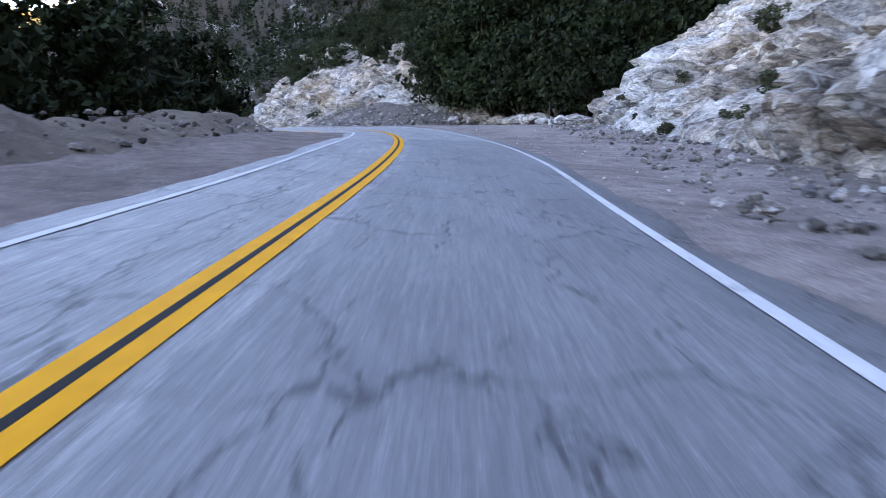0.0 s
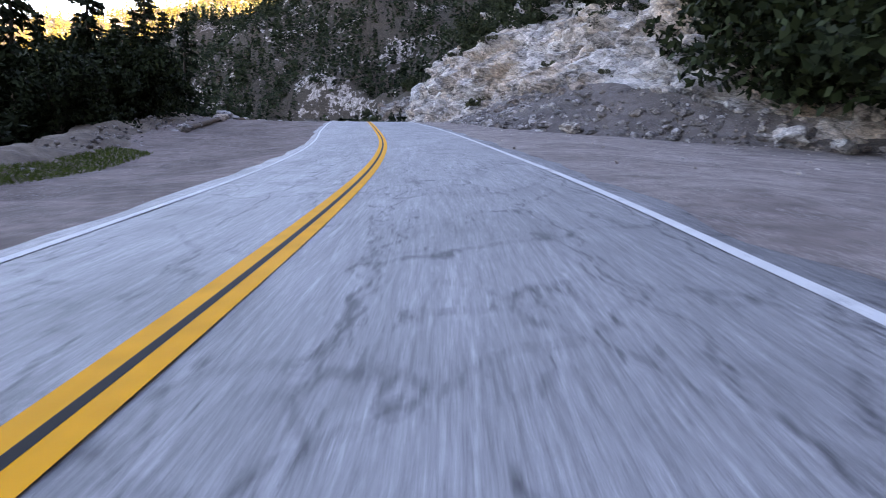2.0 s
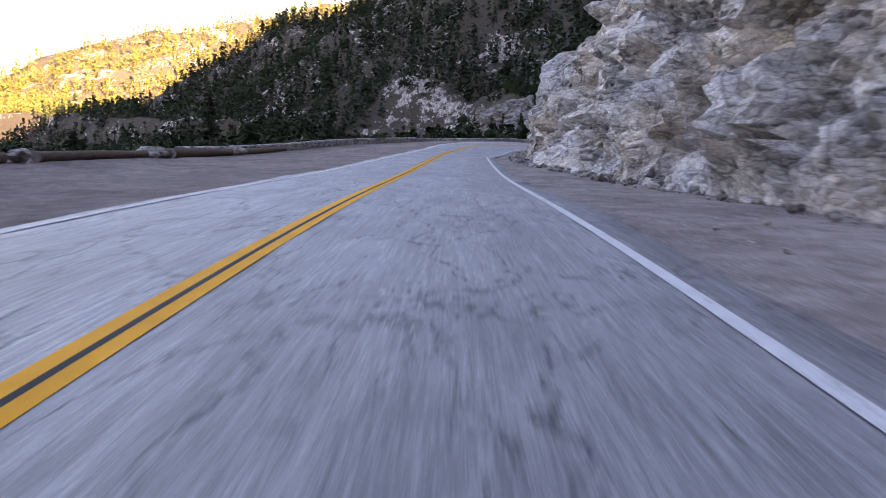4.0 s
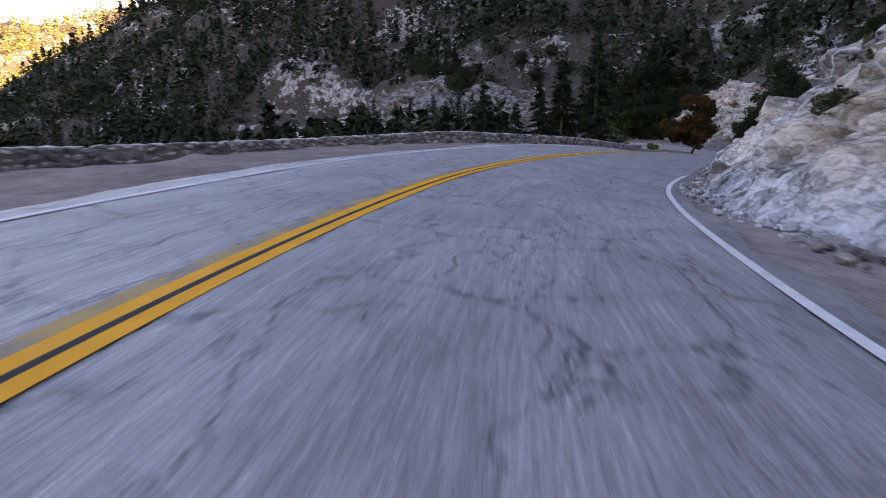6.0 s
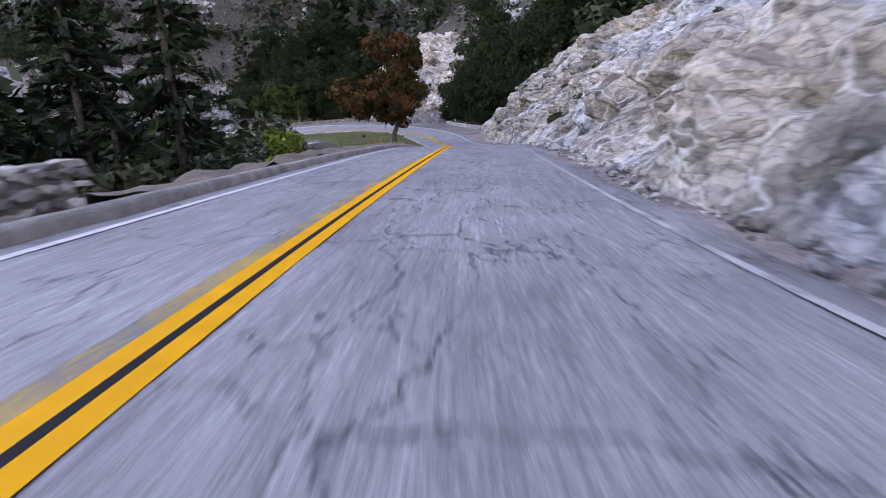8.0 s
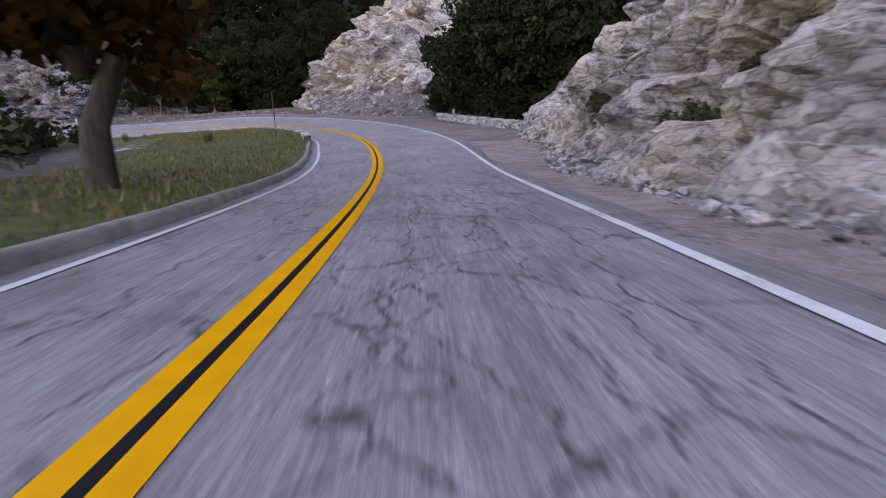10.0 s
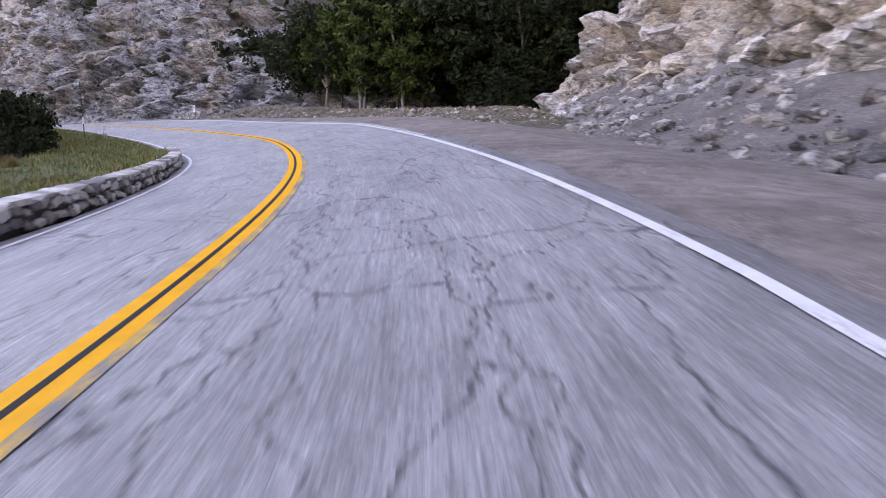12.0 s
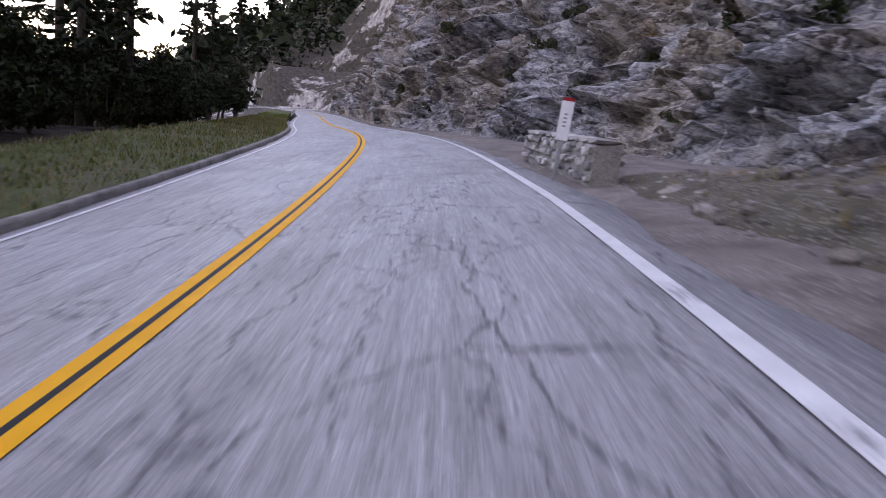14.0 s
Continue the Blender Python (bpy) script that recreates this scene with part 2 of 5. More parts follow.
def ground_z(x, y):
    s, d = nearest(x, y)
    zr, b = np.interp(s, FINE, RZ), np.interp(s, FINE, BANK)
    p = np.stack([x, y, 0 * x], 1)
    n1, n2 = fbm(p / 38, 4, 3), fbm(p / 7, 3, 5)
    z = zr - np.clip(d, -6, 6) * b - beyond(s, d)
    r = np.maximum(d - foot_r(s) - 3.4, 0)
    k, h = lean_r(s), rock_h(s)
    steep = np.minimum(r * k * 0.95, h * 0.9)
    more = np.maximum(r - h * 0.9 / (k * 0.95), 0)
    tall = np.interp(s, [-60, 330, 430, 470, 520, 550], [340, 340, 300, 40, 10, 6])
    rise = np.minimum(0.62 * more + 0.75 * np.maximum(more - 45, 0), tall)
    z = z + np.where(d > 0, steep + rise + np.minimum(r, 40) / 40 * (n1 * 4.5 + n2 * 0.8), 0)
    l = np.maximum(-d - foot_l(s) - np.interp(s, [-60, 150, 170, 250, 270, 290, 300, 320, 345, 380, 430, 445, 550], [2.2, 2.2, 1.0, .9, 1.0, 3.0, 8, 12, 11, 6.5, 5.5, 5, 5]), 0)
    drop = np.interp(s, [-60, 160, 250, 300, 340, 430, 470, 550], [.62, .55, .6, .3, .13, .13, .3, .5])
    low = np.interp(s, [-60, 150, 260, 330, 430, 550], [24, 24, 20, 8, 6, 20])
    fall = low * (1 - np.exp(-l * drop / low))
    z = z + np.where(d < 0, -fall + np.minimum(l, 25) / 25 * (n1 * 2.5 + n2 * 0.6), 0)
    far = np.clip((np.abs(d) - 60) / 200, 0, 1)
    z = np.where(d < 0, z - far * 10, z)
    hill = np.maximum(ridge(x, y, SPUR, 0.74) + n1 * 13 + n2 * 1.6, ridge(x, y, SUNNY, 0.5) + n1 * 16)
    near = np.clip((d - 14) / 30, 0, 1)
    return np.where(d < 0, np.where(-d < 40, np.maximum(z, hill - (40 + d) * 3), np.maximum(z, hill)), np.where(d > 14, np.maximum(z, hill - (1 - near) * 60), z))


# ---- materials ----
class Nodes:
    """A small builder of node materials."""

    def __init__(self, name, rough=0.9):
        self.mat = bpy.data.materials.new(name)
        self.mat.use_nodes = True
        self.tree = self.mat.node_tree
        self.bsdf = self.tree.nodes["Principled BSDF"]
        self.bsdf.inputs["Roughness"].default_value = rough
        self.bsdf.inputs["Specular IOR Level"].default_value = 0.3

    def put(self, sock, value):
        if isinstance(value, bpy.types.NodeSocket):
            self.tree.links.new(value, sock)
        elif isinstance(value, (tuple, list)) and len(value) == 3 and sock.type == "RGBA":
            sock.default_value = (*value, 1)
        else:
            sock.default_value = value

    def add(self, kind, out=0, props=(), **ins):
        n = self.tree.nodes.new("ShaderNode" + kind)
        for key, v in dict(props).items():
            if key == "operation":
                n.operation = v
            elif key == "feature":
                n.feature = v
            elif key == "blend":
                n.blend_type = v
            elif key == "data":
                n.data_type = v
            elif key == "attr":
                n.attribute_name = v
        for key, v in ins.items():
            self.put(n.inputs[int(key[1:])] if key[0] == "i" and key[1:].isdigit() else n.inputs[key.replace("_", " ")], v)
        return n.outputs[out]

    def math(self, op, a, b=0.0, c=0.0):
        return self.add("Math", props=dict(operation=op), i0=a, i1=b, i2=c)

    def noise(self, vec, scale, detail=4.0, rough=0.55):
        return self.add("TexNoise", Vector=vec, Scale=scale, Detail=detail, Roughness=rough)

    def place(self):
        return self.add("NewGeometry", 0)

    def uv(self):
        return self.add("TexCoord", 2)

    def scaled(self, vec, s, rot=(0, 0, 0), shift=(0, 0, 0)):
        n = self.tree.nodes.new("ShaderNodeMapping")
        self.put(n.inputs[0], vec)
        n.inputs["Scale"].default_value, n.inputs["Rotation"].default_value, n.inputs["Location"].default_value = s, rot, shift
        return n.outputs[0]

    def ramp(self, fac, *stops):
        n = self.tree.nodes.new("ShaderNodeValToRGB")
        self.put(n.inputs[0], fac)
        e = n.color_ramp.elements
        while len(e) < len(stops):
            e.new(0.5)
        for el, (pos, col) in zip(e, stops):
            el.position = pos
            el.color = (*col, 1) if isinstance(col, tuple) else (col, col, col, 1)
        return n.outputs[0]

    def mix(self, fac, a, b, blend="MIX"):
        n = self.tree.nodes.new("ShaderNodeMix")
        n.data_type, n.blend_type = "RGBA", blend
        self.put(n.inputs[0], fac)
        self.put(n.inputs[6], a)
        self.put(n.inputs[7], b)
        return n.outputs[2]

    def done(self, colour, height=None, strength=0.5, dist=0.05, rough=None):
        self.put(self.bsdf.inputs["Base Color"], colour)
        if rough is not None:
            self.put(self.bsdf.inputs["Roughness"], rough)
        if height is not None:
            b = self.add("Bump", Strength=strength, Distance=dist, Height=height)
            self.tree.links.new(b, self.bsdf.inputs["Normal"])
        return self.mat


def asphalt_material():
    k = Nodes("asphalt", 0.58)
    k.bsdf.inputs["Specular IOR Level"].default_value = 0.5
    uv = k.uv()
    split = k.tree.nodes.new("ShaderNodeSeparateXYZ")
    k.put(split.inputs[0], uv)
    d, s = split.outputs[0], split.outputs[1]
    warp = k.noise(uv, 0.9, 5, 0.65)
    wob = k.tree.nodes.new("ShaderNodeTexNoise")
    k.put(wob.inputs["Vector"], uv)
    wob.inputs["Scale"].default_value, wob.inputs["Detail"].default_value, wob.inputs["Roughness"].default_value = 1.3, 5, 0.58
    bent = k.mix(0.8, uv, wob.outputs[1], "ADD")
    broad = k.noise(k.scaled(uv, (0.5, 0.10, 1)), 1.0, 4)
    blotch = k.noise(k.scaled(uv, (0.9, 0.4, 1)), 1.0, 6, 0.62)
    grain = k.noise(uv, 42, 4, 0.8)
    grit = k.noise(uv, 150, 2, 0.6)
    streak = k.noise(k.scaled(uv, (7, 0.35, 1)), 1.0, 5, 0.7)
    col = k.ramp(grain, (0.30, (0.095, 0.093, 0.098)), (0.48, (0.225, 0.22, 0.223)), (0.7, (0.40, 0.392, 0.39)))
    col = k.mix(0.85, col, k.ramp(grit, (0.36, 0.35), (0.62, 1.65)), "MULTIPLY")
    clump = k.noise(k.scaled(uv, (1, 0.6, 1)), 22, 3, 0.7)
    col = k.mix(0.5, col, k.ramp(clump, (0.34, 0.6), (0.5, 0.97), (0.66, 1.45)), "MULTIPLY")
    col = k.mix(0.7, col, k.ramp(blotch, (0.34, 0.62), (0.5, 0.96), (0.66, 1.12)), "MULTIPLY")
    col = k.mix(0.7, col, k.ramp(broad, (0.35, 0.80), (0.65, 1.08)), "MULTIPLY")
    col = k.mix(0.6, col, k.ramp(streak, (0.34, 0.6), (0.66, 1.25)), "MULTIPLY")
    wear = k.noise(k.scaled(uv, (30, 1.3, 1)), 1.0, 4, 0.7)
    col = k.mix(0.5, col, k.ramp(wear, (0.34, 0.5), (0.5, 0.97), (0.66, 1.5)), "MULTIPLY")
    # the darker relaid stretch at the start
    worn = k.math("LESS_THAN", k.math("ADD", s, k.math("MULTIPLY", k.noise(uv, 0.8, 2), 2.4)), 28.4)
    lane = k.math("GREATER_THAN", k.math("ADD", d, k.math("MULTIPLY", warp, 0.8)), 0.75)
    patch = k.math("MULTIPLY", worn, lane)
    col = k.mix(k.math("MULTIPLY", patch, 0.45), col, (0.10, 0.105, 0.12))
    # old oil and tar stains along the wheel tracks
    for off in (0.75, 2.35):
        lat = k.math("ABSOLUTE", k.math("SUBTRACT", k.math("ADD", d, k.math("MULTIPLY", warp, 0.5)), off + 0.25))
        stain = k.math("MULTIPLY", k.ramp(lat, (0.15, 1.0), (0.6, 0.0)), k.ramp(k.noise(k.scaled(uv, (1, 0.3, 1)), 0.9, 4, 0.6), (0.5, 0.0), (0.72, 0.22)))
        col = k.mix(stain, col, (0.12, 0.115, 0.12))
    # tar-dark cracks: nets stretched along the road, each broken off in places, and long seams
    cracks = None
    for sx, sy, wide, gate, lo in ((0.34, 0.2, 0.0034, 0.31, 0.42), (0.75, 0.4, 0.008, 0.43, 0.46), (1.5, 0.8, 0.009, 0.37, 0.57)):
        v = k.tree.nodes.new("ShaderNodeTexVoronoi")
        v.feature = "DISTANCE_TO_EDGE"
        k.put(v.inputs["Vector"], k.scaled(bent, (sx, sy, 1)))
        v.inputs["Scale"].default_value = 1.0
        gone = k.math("GREATER_THAN", k.noise(uv, gate, 3), lo)
        width = k.math("MULTIPLY", k.ramp(k.noise(uv, 2.3, 4, 0.7), (0.3, 0.1), (0.75, 1.0)), wide * 2)
        c = k.math("MULTIPLY", k.math("LESS_THAN", v.outputs[0], width), gone)
        cracks = c if cracks is None else k.math("MAXIMUM", cracks, c)
    for off, gate, reach in ((-1.7, 0.50, 0.8), (-0.9, 0.43, 0.7), (0.8, 0.50, 0.9), (1.55, 0.48, 1.1), (2.3, 0.50, 0.9), (3.1, 0.54, 0.6)):
        course = k.noise(k.scaled(uv, (0.0, 1.0, 0.0), shift=(0, 37 * off, 11 * off)), 0.34, 8, 0.62)
        lat = k.math("ABSOLUTE", k.math("SUBTRACT", k.math("ADD", d, k.math("MULTIPLY", course, 2 * reach)), off + reach))
        here = k.math("GREATER_THAN", k.noise(k.scaled(uv, (0.0, 1, 0.0), shift=(0, 53 * off, 7 * off)), 0.11, 2), gate)
        wide = k.math("MULTIPLY", k.ramp(k.noise(uv, 1.7, 4, 0.7), (0.38, 0.1), (0.7, 1.0)), 0.022)
        cracks = k.math("MAXIMUM", cracks, k.math("MULTIPLY", k.math("LESS_THAN", lat, wide), here))
    col = k.mix(k.math("MULTIPLY", cracks, 0.88), col, (0.035, 0.034, 0.038))
    height = k.math("SUBTRACT", k.math("MULTIPLY", grain, 0.5), cracks)
    return k.done(col, height, 0.4, 0.014)


def paint_material(name, colour, worn_at, under=(0.17, 0.17, 0.175)):
    k = Nodes(name, 0.65)
    k.bsdf.inputs["Specular IOR Level"].default_value = 0.08
    p = k.place()
    fac = k.math("ADD", k.math("MULTIPLY", k.noise(p, 26, 5, 0.7), 0.6), k.math("MULTIPLY", k.noise(p, 1.3, 3), 0.4))
    tone = k.ramp(k.noise(p, 5, 4), (0.3, tuple(c * 0.82 for c in colour)), (0.7, colour))
    return k.done(k.mix(k.ramp(fac, (worn_at, 0.0), (worn_at + 0.05, 1.0)), under, tone), k.noise(p, 120, 2), 0.2, 0.004)


def rock_material(name, light, mid, dark, warm, vein=0.5, each=0.0):
    """Fractured rock: blocks of three sizes, each with its tone and dark open joints round it, rusty zones and pale veins."""
    k = Nodes(name, 0.9)
    p = k.place()
    warp = k.tree.nodes.new("ShaderNodeTexNoise")
    k.put(warp.inputs["Vector"], p)
    warp.inputs["Scale"].default_value, warp.inputs["Detail"].default_value, warp.inputs["Roughness"].default_value = 1.5, 5, 0.6
    tilt = k.scaled(k.mix(0.42, p, warp.outputs[1], "ADD"), (1, 1, 1.8), (0.55, 0.4, 0.2))
    big, mid_n, small = k.noise(p, 0.16, 4, 0.6), k.noise(tilt, 0.7, 8, 0.7), k.noise(tilt, 5.0, 6, 0.75)
    tone, edges = k.math("MULTIPLY", k.math("SUBTRACT", mid_n, 0.5), 1.5), []
    for scale, share in ((0.42, 0.30), (1.35, 0.42), (4.2, 0.40)):
        cell, rim = k.tree.nodes.new("ShaderNodeTexVoronoi"), k.tree.nodes.new("ShaderNodeTexVoronoi")
        rim.feature = "DISTANCE_TO_EDGE"
        for v in (cell, rim):
            k.put(v.inputs["Vector"], tilt)
            v.inputs["Scale"].default_value = scale
        parts = k.tree.nodes.new("ShaderNodeSeparateColor")
        k.put(parts.inputs[0], cell.outputs[1])
        tone = k.math("ADD", tone, k.math("MULTIPLY", parts.outputs[0], share))
        edges.append(rim.outputs[0])
    col = k.ramp(tone, (0.12, dark), (0.36, mid), (0.62, light), (0.95, tuple(min(1, c * 1.25) for c in light)))
    col = k.mix(k.ramp(big, (0.44, 0.0), (0.58, 0.65)), col, k.ramp(tone, (0.15, tuple(c * 0.4 for c in warm)), (0.6, warm), (0.95, tuple(min(1, c * 1.5) for c in warm))))
    col = k.mix(0.7, col, k.ramp(small, (0.34, 0.45), (0.46, 0.95), (0.68, 1.25)), "MULTIPLY")
    zone = k.noise(k.scaled(tilt, (1, 1, 0.6), (0.3, 0.7, 0.1)), 0.26, 5, 0.62)
    col = k.mix(0.85, col, k.ramp(zone, (0.34, 0.4), (0.46, 0.95), (0.64, 1.25)), "MULTIPLY")
    for e, wide, amount, seed in ((edges[0], 0.03, 0.6, 1.1), (edges[1], 0.05, 0.4, 2.3), (edges[2], 0.09, 0.5, 4.1)):
        there = k.ramp(k.noise(k.scaled(p, (1, 1, 1), shift=(seed * 9, 0, 0)), seed * 0.5, 4, 0.6), (0.40, 0.0), (0.55, amount))
        col = k.mix(k.math("MULTIPLY", k.ramp(e, (0.0, 1.0), (wide, 0.0)), there), col, tuple(c * 0.25 for c in dark))
    v = k.ramp(k.noise(k.scaled(tilt, (1, 1, 1), (0, 0.9, 0.4)), 0.33, 3, 0.5), (0.488, 0.0), (0.5, vein), (0.512, 0.0))
    col = k.mix(v, col, (0.66, 0.64, 0.61))
    if each:
        col = k.mix(each, col, k.ramp(k.math("FRACT", k.math("ADD", k.add("ObjectInfo", 5), k.add("NewGeometry", 8))), (0.0, (0.42, 0.42, 0.46)), (0.4, (0.9, 0.85, 0.78)), (0.75, (1.15, 1.12, 1.1)), (1.0, (1.6, 1.6, 1.6))), "MULTIPLY")
    height = k.math("ADD", k.math("MULTIPLY", k.math("MINIMUM", edges[1], 0.25), 2.0), k.math("ADD", k.math("MULTIPLY", k.math("MINIMUM", edges[2], 0.2), 0.9), k.math("MULTIPLY", small, 0.5)))
    return k.done(col, height, 0.9, 0.2)


def masonry_material():
    k = Nodes("masonry_stone", 0.9)
    p = k.place()
    rnd = k.math("FRACT", k.math("ADD", k.add("ObjectInfo", 5), k.add("NewGeometry", 8)))
    tone = k.ramp(rnd, (0.0, (0.13, 0.125, 0.13)), (0.3, (0.28, 0.26, 0.24)), (0.55, (0.43, 0.40, 0.365)), (0.8, (0.47, 0.45, 0.42)), (1.0, (0.6, 0.58, 0.55)))
    col = k.mix(0.6, tone, k.ramp(k.noise(p, 9, 5, 0.7), (0.3, 0.5), (0.7, 1.3)), "MULTIPLY")
    col = k.mix(0.5, col, k.ramp(k.noise(p, 2.2, 4, 0.6), (0.35, 0.65), (0.65, 1.2)), "MULTIPLY")
    return k.done(col, k.noise(p, 16, 5, 0.7), 0.6, 0.03)


def dirt_material(name, a, b, stone, bare=0.5):
    k = Nodes(name, 0.95)
    p = k.place()
    big, mid_n, fine = k.noise(p, 0.35, 4), k.noise(p, 2.4, 5, 0.65), k.noise(p, 38, 4, 0.7)
    col = k.mix(k.ramp(big, (0.38, 0.0), (0.62, 1.0)), a, b)
    col = k.mix(0.8, col, k.ramp(mid_n, (0.3, 0.5), (0.7, 1.3)), "MULTIPLY")
    col = k.mix(0.7, col, k.ramp(fine, (0.32, 0.4), (0.68, 1.5)), "MULTIPLY")
    v = k.tree.nodes.new("ShaderNodeTexVoronoi")
    k.put(v.inputs["Vector"], p)
    v.inputs["Scale"].default_value = 17.0
    v.inputs["Randomness"].default_value = 1.0
    pebble = k.math("MULTIPLY", k.math("LESS_THAN", v.outputs[0], 0.3), k.math("GREATER_THAN", k.noise(p, 1.1, 3), bare))
    col = k.mix(k.math("MULTIPLY", pebble, 0.5), col, stone)
    return k.done(col, k.math("ADD", k.math("ADD", fine, mid_n), pebble), 0.6, 0.04)


def hill_material():
    k = Nodes("hillside_soil", 0.95)
    p = k.place()
    n = k.tree.nodes.new("ShaderNodeTexNoise")
    k.put(n.inputs["Vector"], p)
    n.inputs["Scale"].default_value, n.inputs["Detail"].default_value = 0.05, 6
    bent = k.mix(12.0, p, n.outputs[1], "ADD")
    big, mid_n, fine = k.noise(p, 0.028, 5, 0.62), k.noise(p, 0.22, 6, 0.7), k.noise(p, 1.3, 5, 0.7)
    soil = k.ramp(fine, (0.3, (0.03, 0.028, 0.022)), (0.5, (0.062, 0.054, 0.043)), (0.72, (0.13, 0.112, 0.095)))
    rock = k.ramp(k.noise(k.scaled(p, (1, 1, 0.5)), 0.6, 6, 0.72), (0.36, (0.07, 0.068, 0.07)), (0.48, (0.30, 0.285, 0.27)), (0.62, (0.58, 0.54, 0.51)))
    fac = k.math("ADD", k.math("MULTIPLY", big, 0.55), k.math("MULTIPLY", mid_n, 0.45))
    col = k.mix(k.ramp(fac, (0.54, 0.0), (0.565, 1.0)), soil, rock)
    return k.done(col, k.math("ADD", fine, mid_n), 0.8, 0.6)


def leaf_material(name, dark, light, warm=None):
    k = Nodes(name, 0.65)
    rnd = k.add("NewGeometry", 8)
    obj = k.add("ObjectInfo", 5)
    col = k.mix(rnd, dark, light)
    if warm:
        col = k.mix(k.ramp(k.noise(k.place(), 0.55, 3), (0.42, 0.0), (0.58, 0.9)), col, k.mix(rnd, tuple(c * 0.5 for c in warm), warm))
    col = k.mix(0.6, col, k.ramp(obj, (0.0, 0.65), (1.0, 1.25)), "MULTIPLY")
    k.bsdf.inputs["Specular IOR Level"].default_value = 0.08
    return k.done(col)


def bark_material(name, a, b):
    k = Nodes(name, 0.95)
    p = k.scaled(k.place(), (1, 1, 0.22))
    n = k.noise(p, 14, 5, 0.7)
    return k.done(k.ramp(n, (0.3, a), (0.7, b)), n, 0.8, 0.03)


ASPHALT = asphalt_material()
YELLOW = paint_material("yellow_road_paint", (0.86, 0.37, 0.004), 0.24)
BLACK = paint_material("black_road_paint", (0.010, 0.010, 0.012), 0.08)
WHITE = paint_material("white_road_paint", (0.62, 0.62, 0.61), 0.38)
GHOST = paint_material("worn_yellow_road_paint", (0.45, 0.30, 0.10), 0.47)
SMEAR = paint_material("smeared_yellow_road_paint", (0.62, 0.36, 0.05), 0.49)
PALE_ROCK = rock_material("pale_granite", (0.62, 0.58, 0.55), (0.42, 0.39, 0.37), (0.13, 0.122, 0.118), (0.46, 0.345, 0.25))
GREY_ROCK = rock_material("grey_gneiss", (0.46, 0.46, 0.47), (0.25, 0.25, 0.256), (0.085, 0.083, 0.087), (0.40, 0.315, 0.235), 0.7)
DARK_ROCK = rock_material("dark_gneiss", (0.33, 0.33, 0.34), (0.17, 0.17, 0.18), (0.04, 0.04, 0.045), (0.27, 0.21, 0.15), 0.6)
TAN_ROCK = rock_material("tan_gneiss", (0.41, 0.37, 0.33), (0.25, 0.22, 0.195), (0.07, 0.062, 0.057), (0.36, 0.28, 0.19), 0.6)
SCREE_STONE = rock_material("scree_stone", (0.40, 0.38, 0.37), (0.25, 0.235, 0.23), (0.09, 0.085, 0.085), (0.28, 0.22, 0.18), 0.2, 0.8)
STONE = masonry_material()
MORTAR = dirt_material("mortar", (0.25, 0.235, 0.215), (0.33, 0.31, 0.285), (0.4, 0.38, 0.35))
DARK_MORTAR = dirt_material("earth_packed_joint", (0.10, 0.09, 0.08), (0.15, 0.135, 0.12), (0.22, 0.2, 0.18))
GRAVEL = dirt_material("roadside_gravel", (0.30, 0.248, 0.225), (0.205, 0.165, 0.15), (0.5, 0.46, 0.43), 0.46)
BROWN_GRAVEL = dirt_material("brown_roadside_dirt", (0.235, 0.185, 0.165), (0.155, 0.12, 0.105), (0.42, 0.38, 0.35), 0.48)
DARK_GRAVEL = dirt_material("packed_brown_gravel", (0.165, 0.135, 0.12), (0.225, 0.19, 0.17), (0.42, 0.38, 0.35), 0.5)
BANK_EARTH = dirt_material("stony_olive_earth", (0.085, 0.075, 0.05), (0.125, 0.10, 0.072), (0.36, 0.34, 0.31), 0.44)
DIRT = dirt_material("brown_dirt", (0.13, 0.10, 0.078), (0.20, 0.16, 0.125), (0.34, 0.31, 0.28), 0.52)
TALUS = dirt_material("talus_scree", (0.17, 0.145, 0.135), (0.115, 0.098, 0.09), (0.36, 0.34, 0.33), 0.42)
GRASSY = dirt_material("thin_turf", (0.06, 0.082, 0.02), (0.085, 0.085, 0.035), (0.2, 0.18, 0.12), 0.62)
CONCRETE = dirt_material("kerb_concrete", (0.30, 0.28, 0.255), (0.22, 0.205, 0.19), (0.36, 0.34, 0.31), 0.6)
HILL = hill_material()
OAK_LEAF = leaf_material("live_oak_leaf", (0.012, 0.018, 0.009), (0.062, 0.078, 0.04))
# live oak leaf darkened: the shade under the trees is put into its colour
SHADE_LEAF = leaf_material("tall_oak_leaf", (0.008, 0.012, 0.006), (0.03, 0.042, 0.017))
GREEN_LEAF = leaf_material("alder_leaf", (0.018, 0.032, 0.009), (0.07, 0.10, 0.026))
PINE_LEAF = leaf_material("fir_needle", (0.009, 0.015, 0.009), (0.032, 0.045, 0.023))
RUSTY_LEAF = leaf_material("rusty_oak_leaf", (0.015, 0.02, 0.008), (0.06, 0.06, 0.02), (0.17, 0.07, 0.022))
SCRUB_LEAF = leaf_material("chaparral_leaf", (0.03, 0.036, 0.02), (0.095, 0.10, 0.055))
BRIGHT_LEAF = leaf_material("broom_leaf", (0.05, 0.075, 0.012), (0.15, 0.19, 0.035))
# lighter, yellower leaf: golden sunlight on the far ridge is put into its colour
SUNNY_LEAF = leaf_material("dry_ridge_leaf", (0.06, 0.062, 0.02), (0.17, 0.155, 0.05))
STRAW = leaf_material("dry_grass_blade", (0.17, 0.125, 0.055), (0.36, 0.28, 0.14))
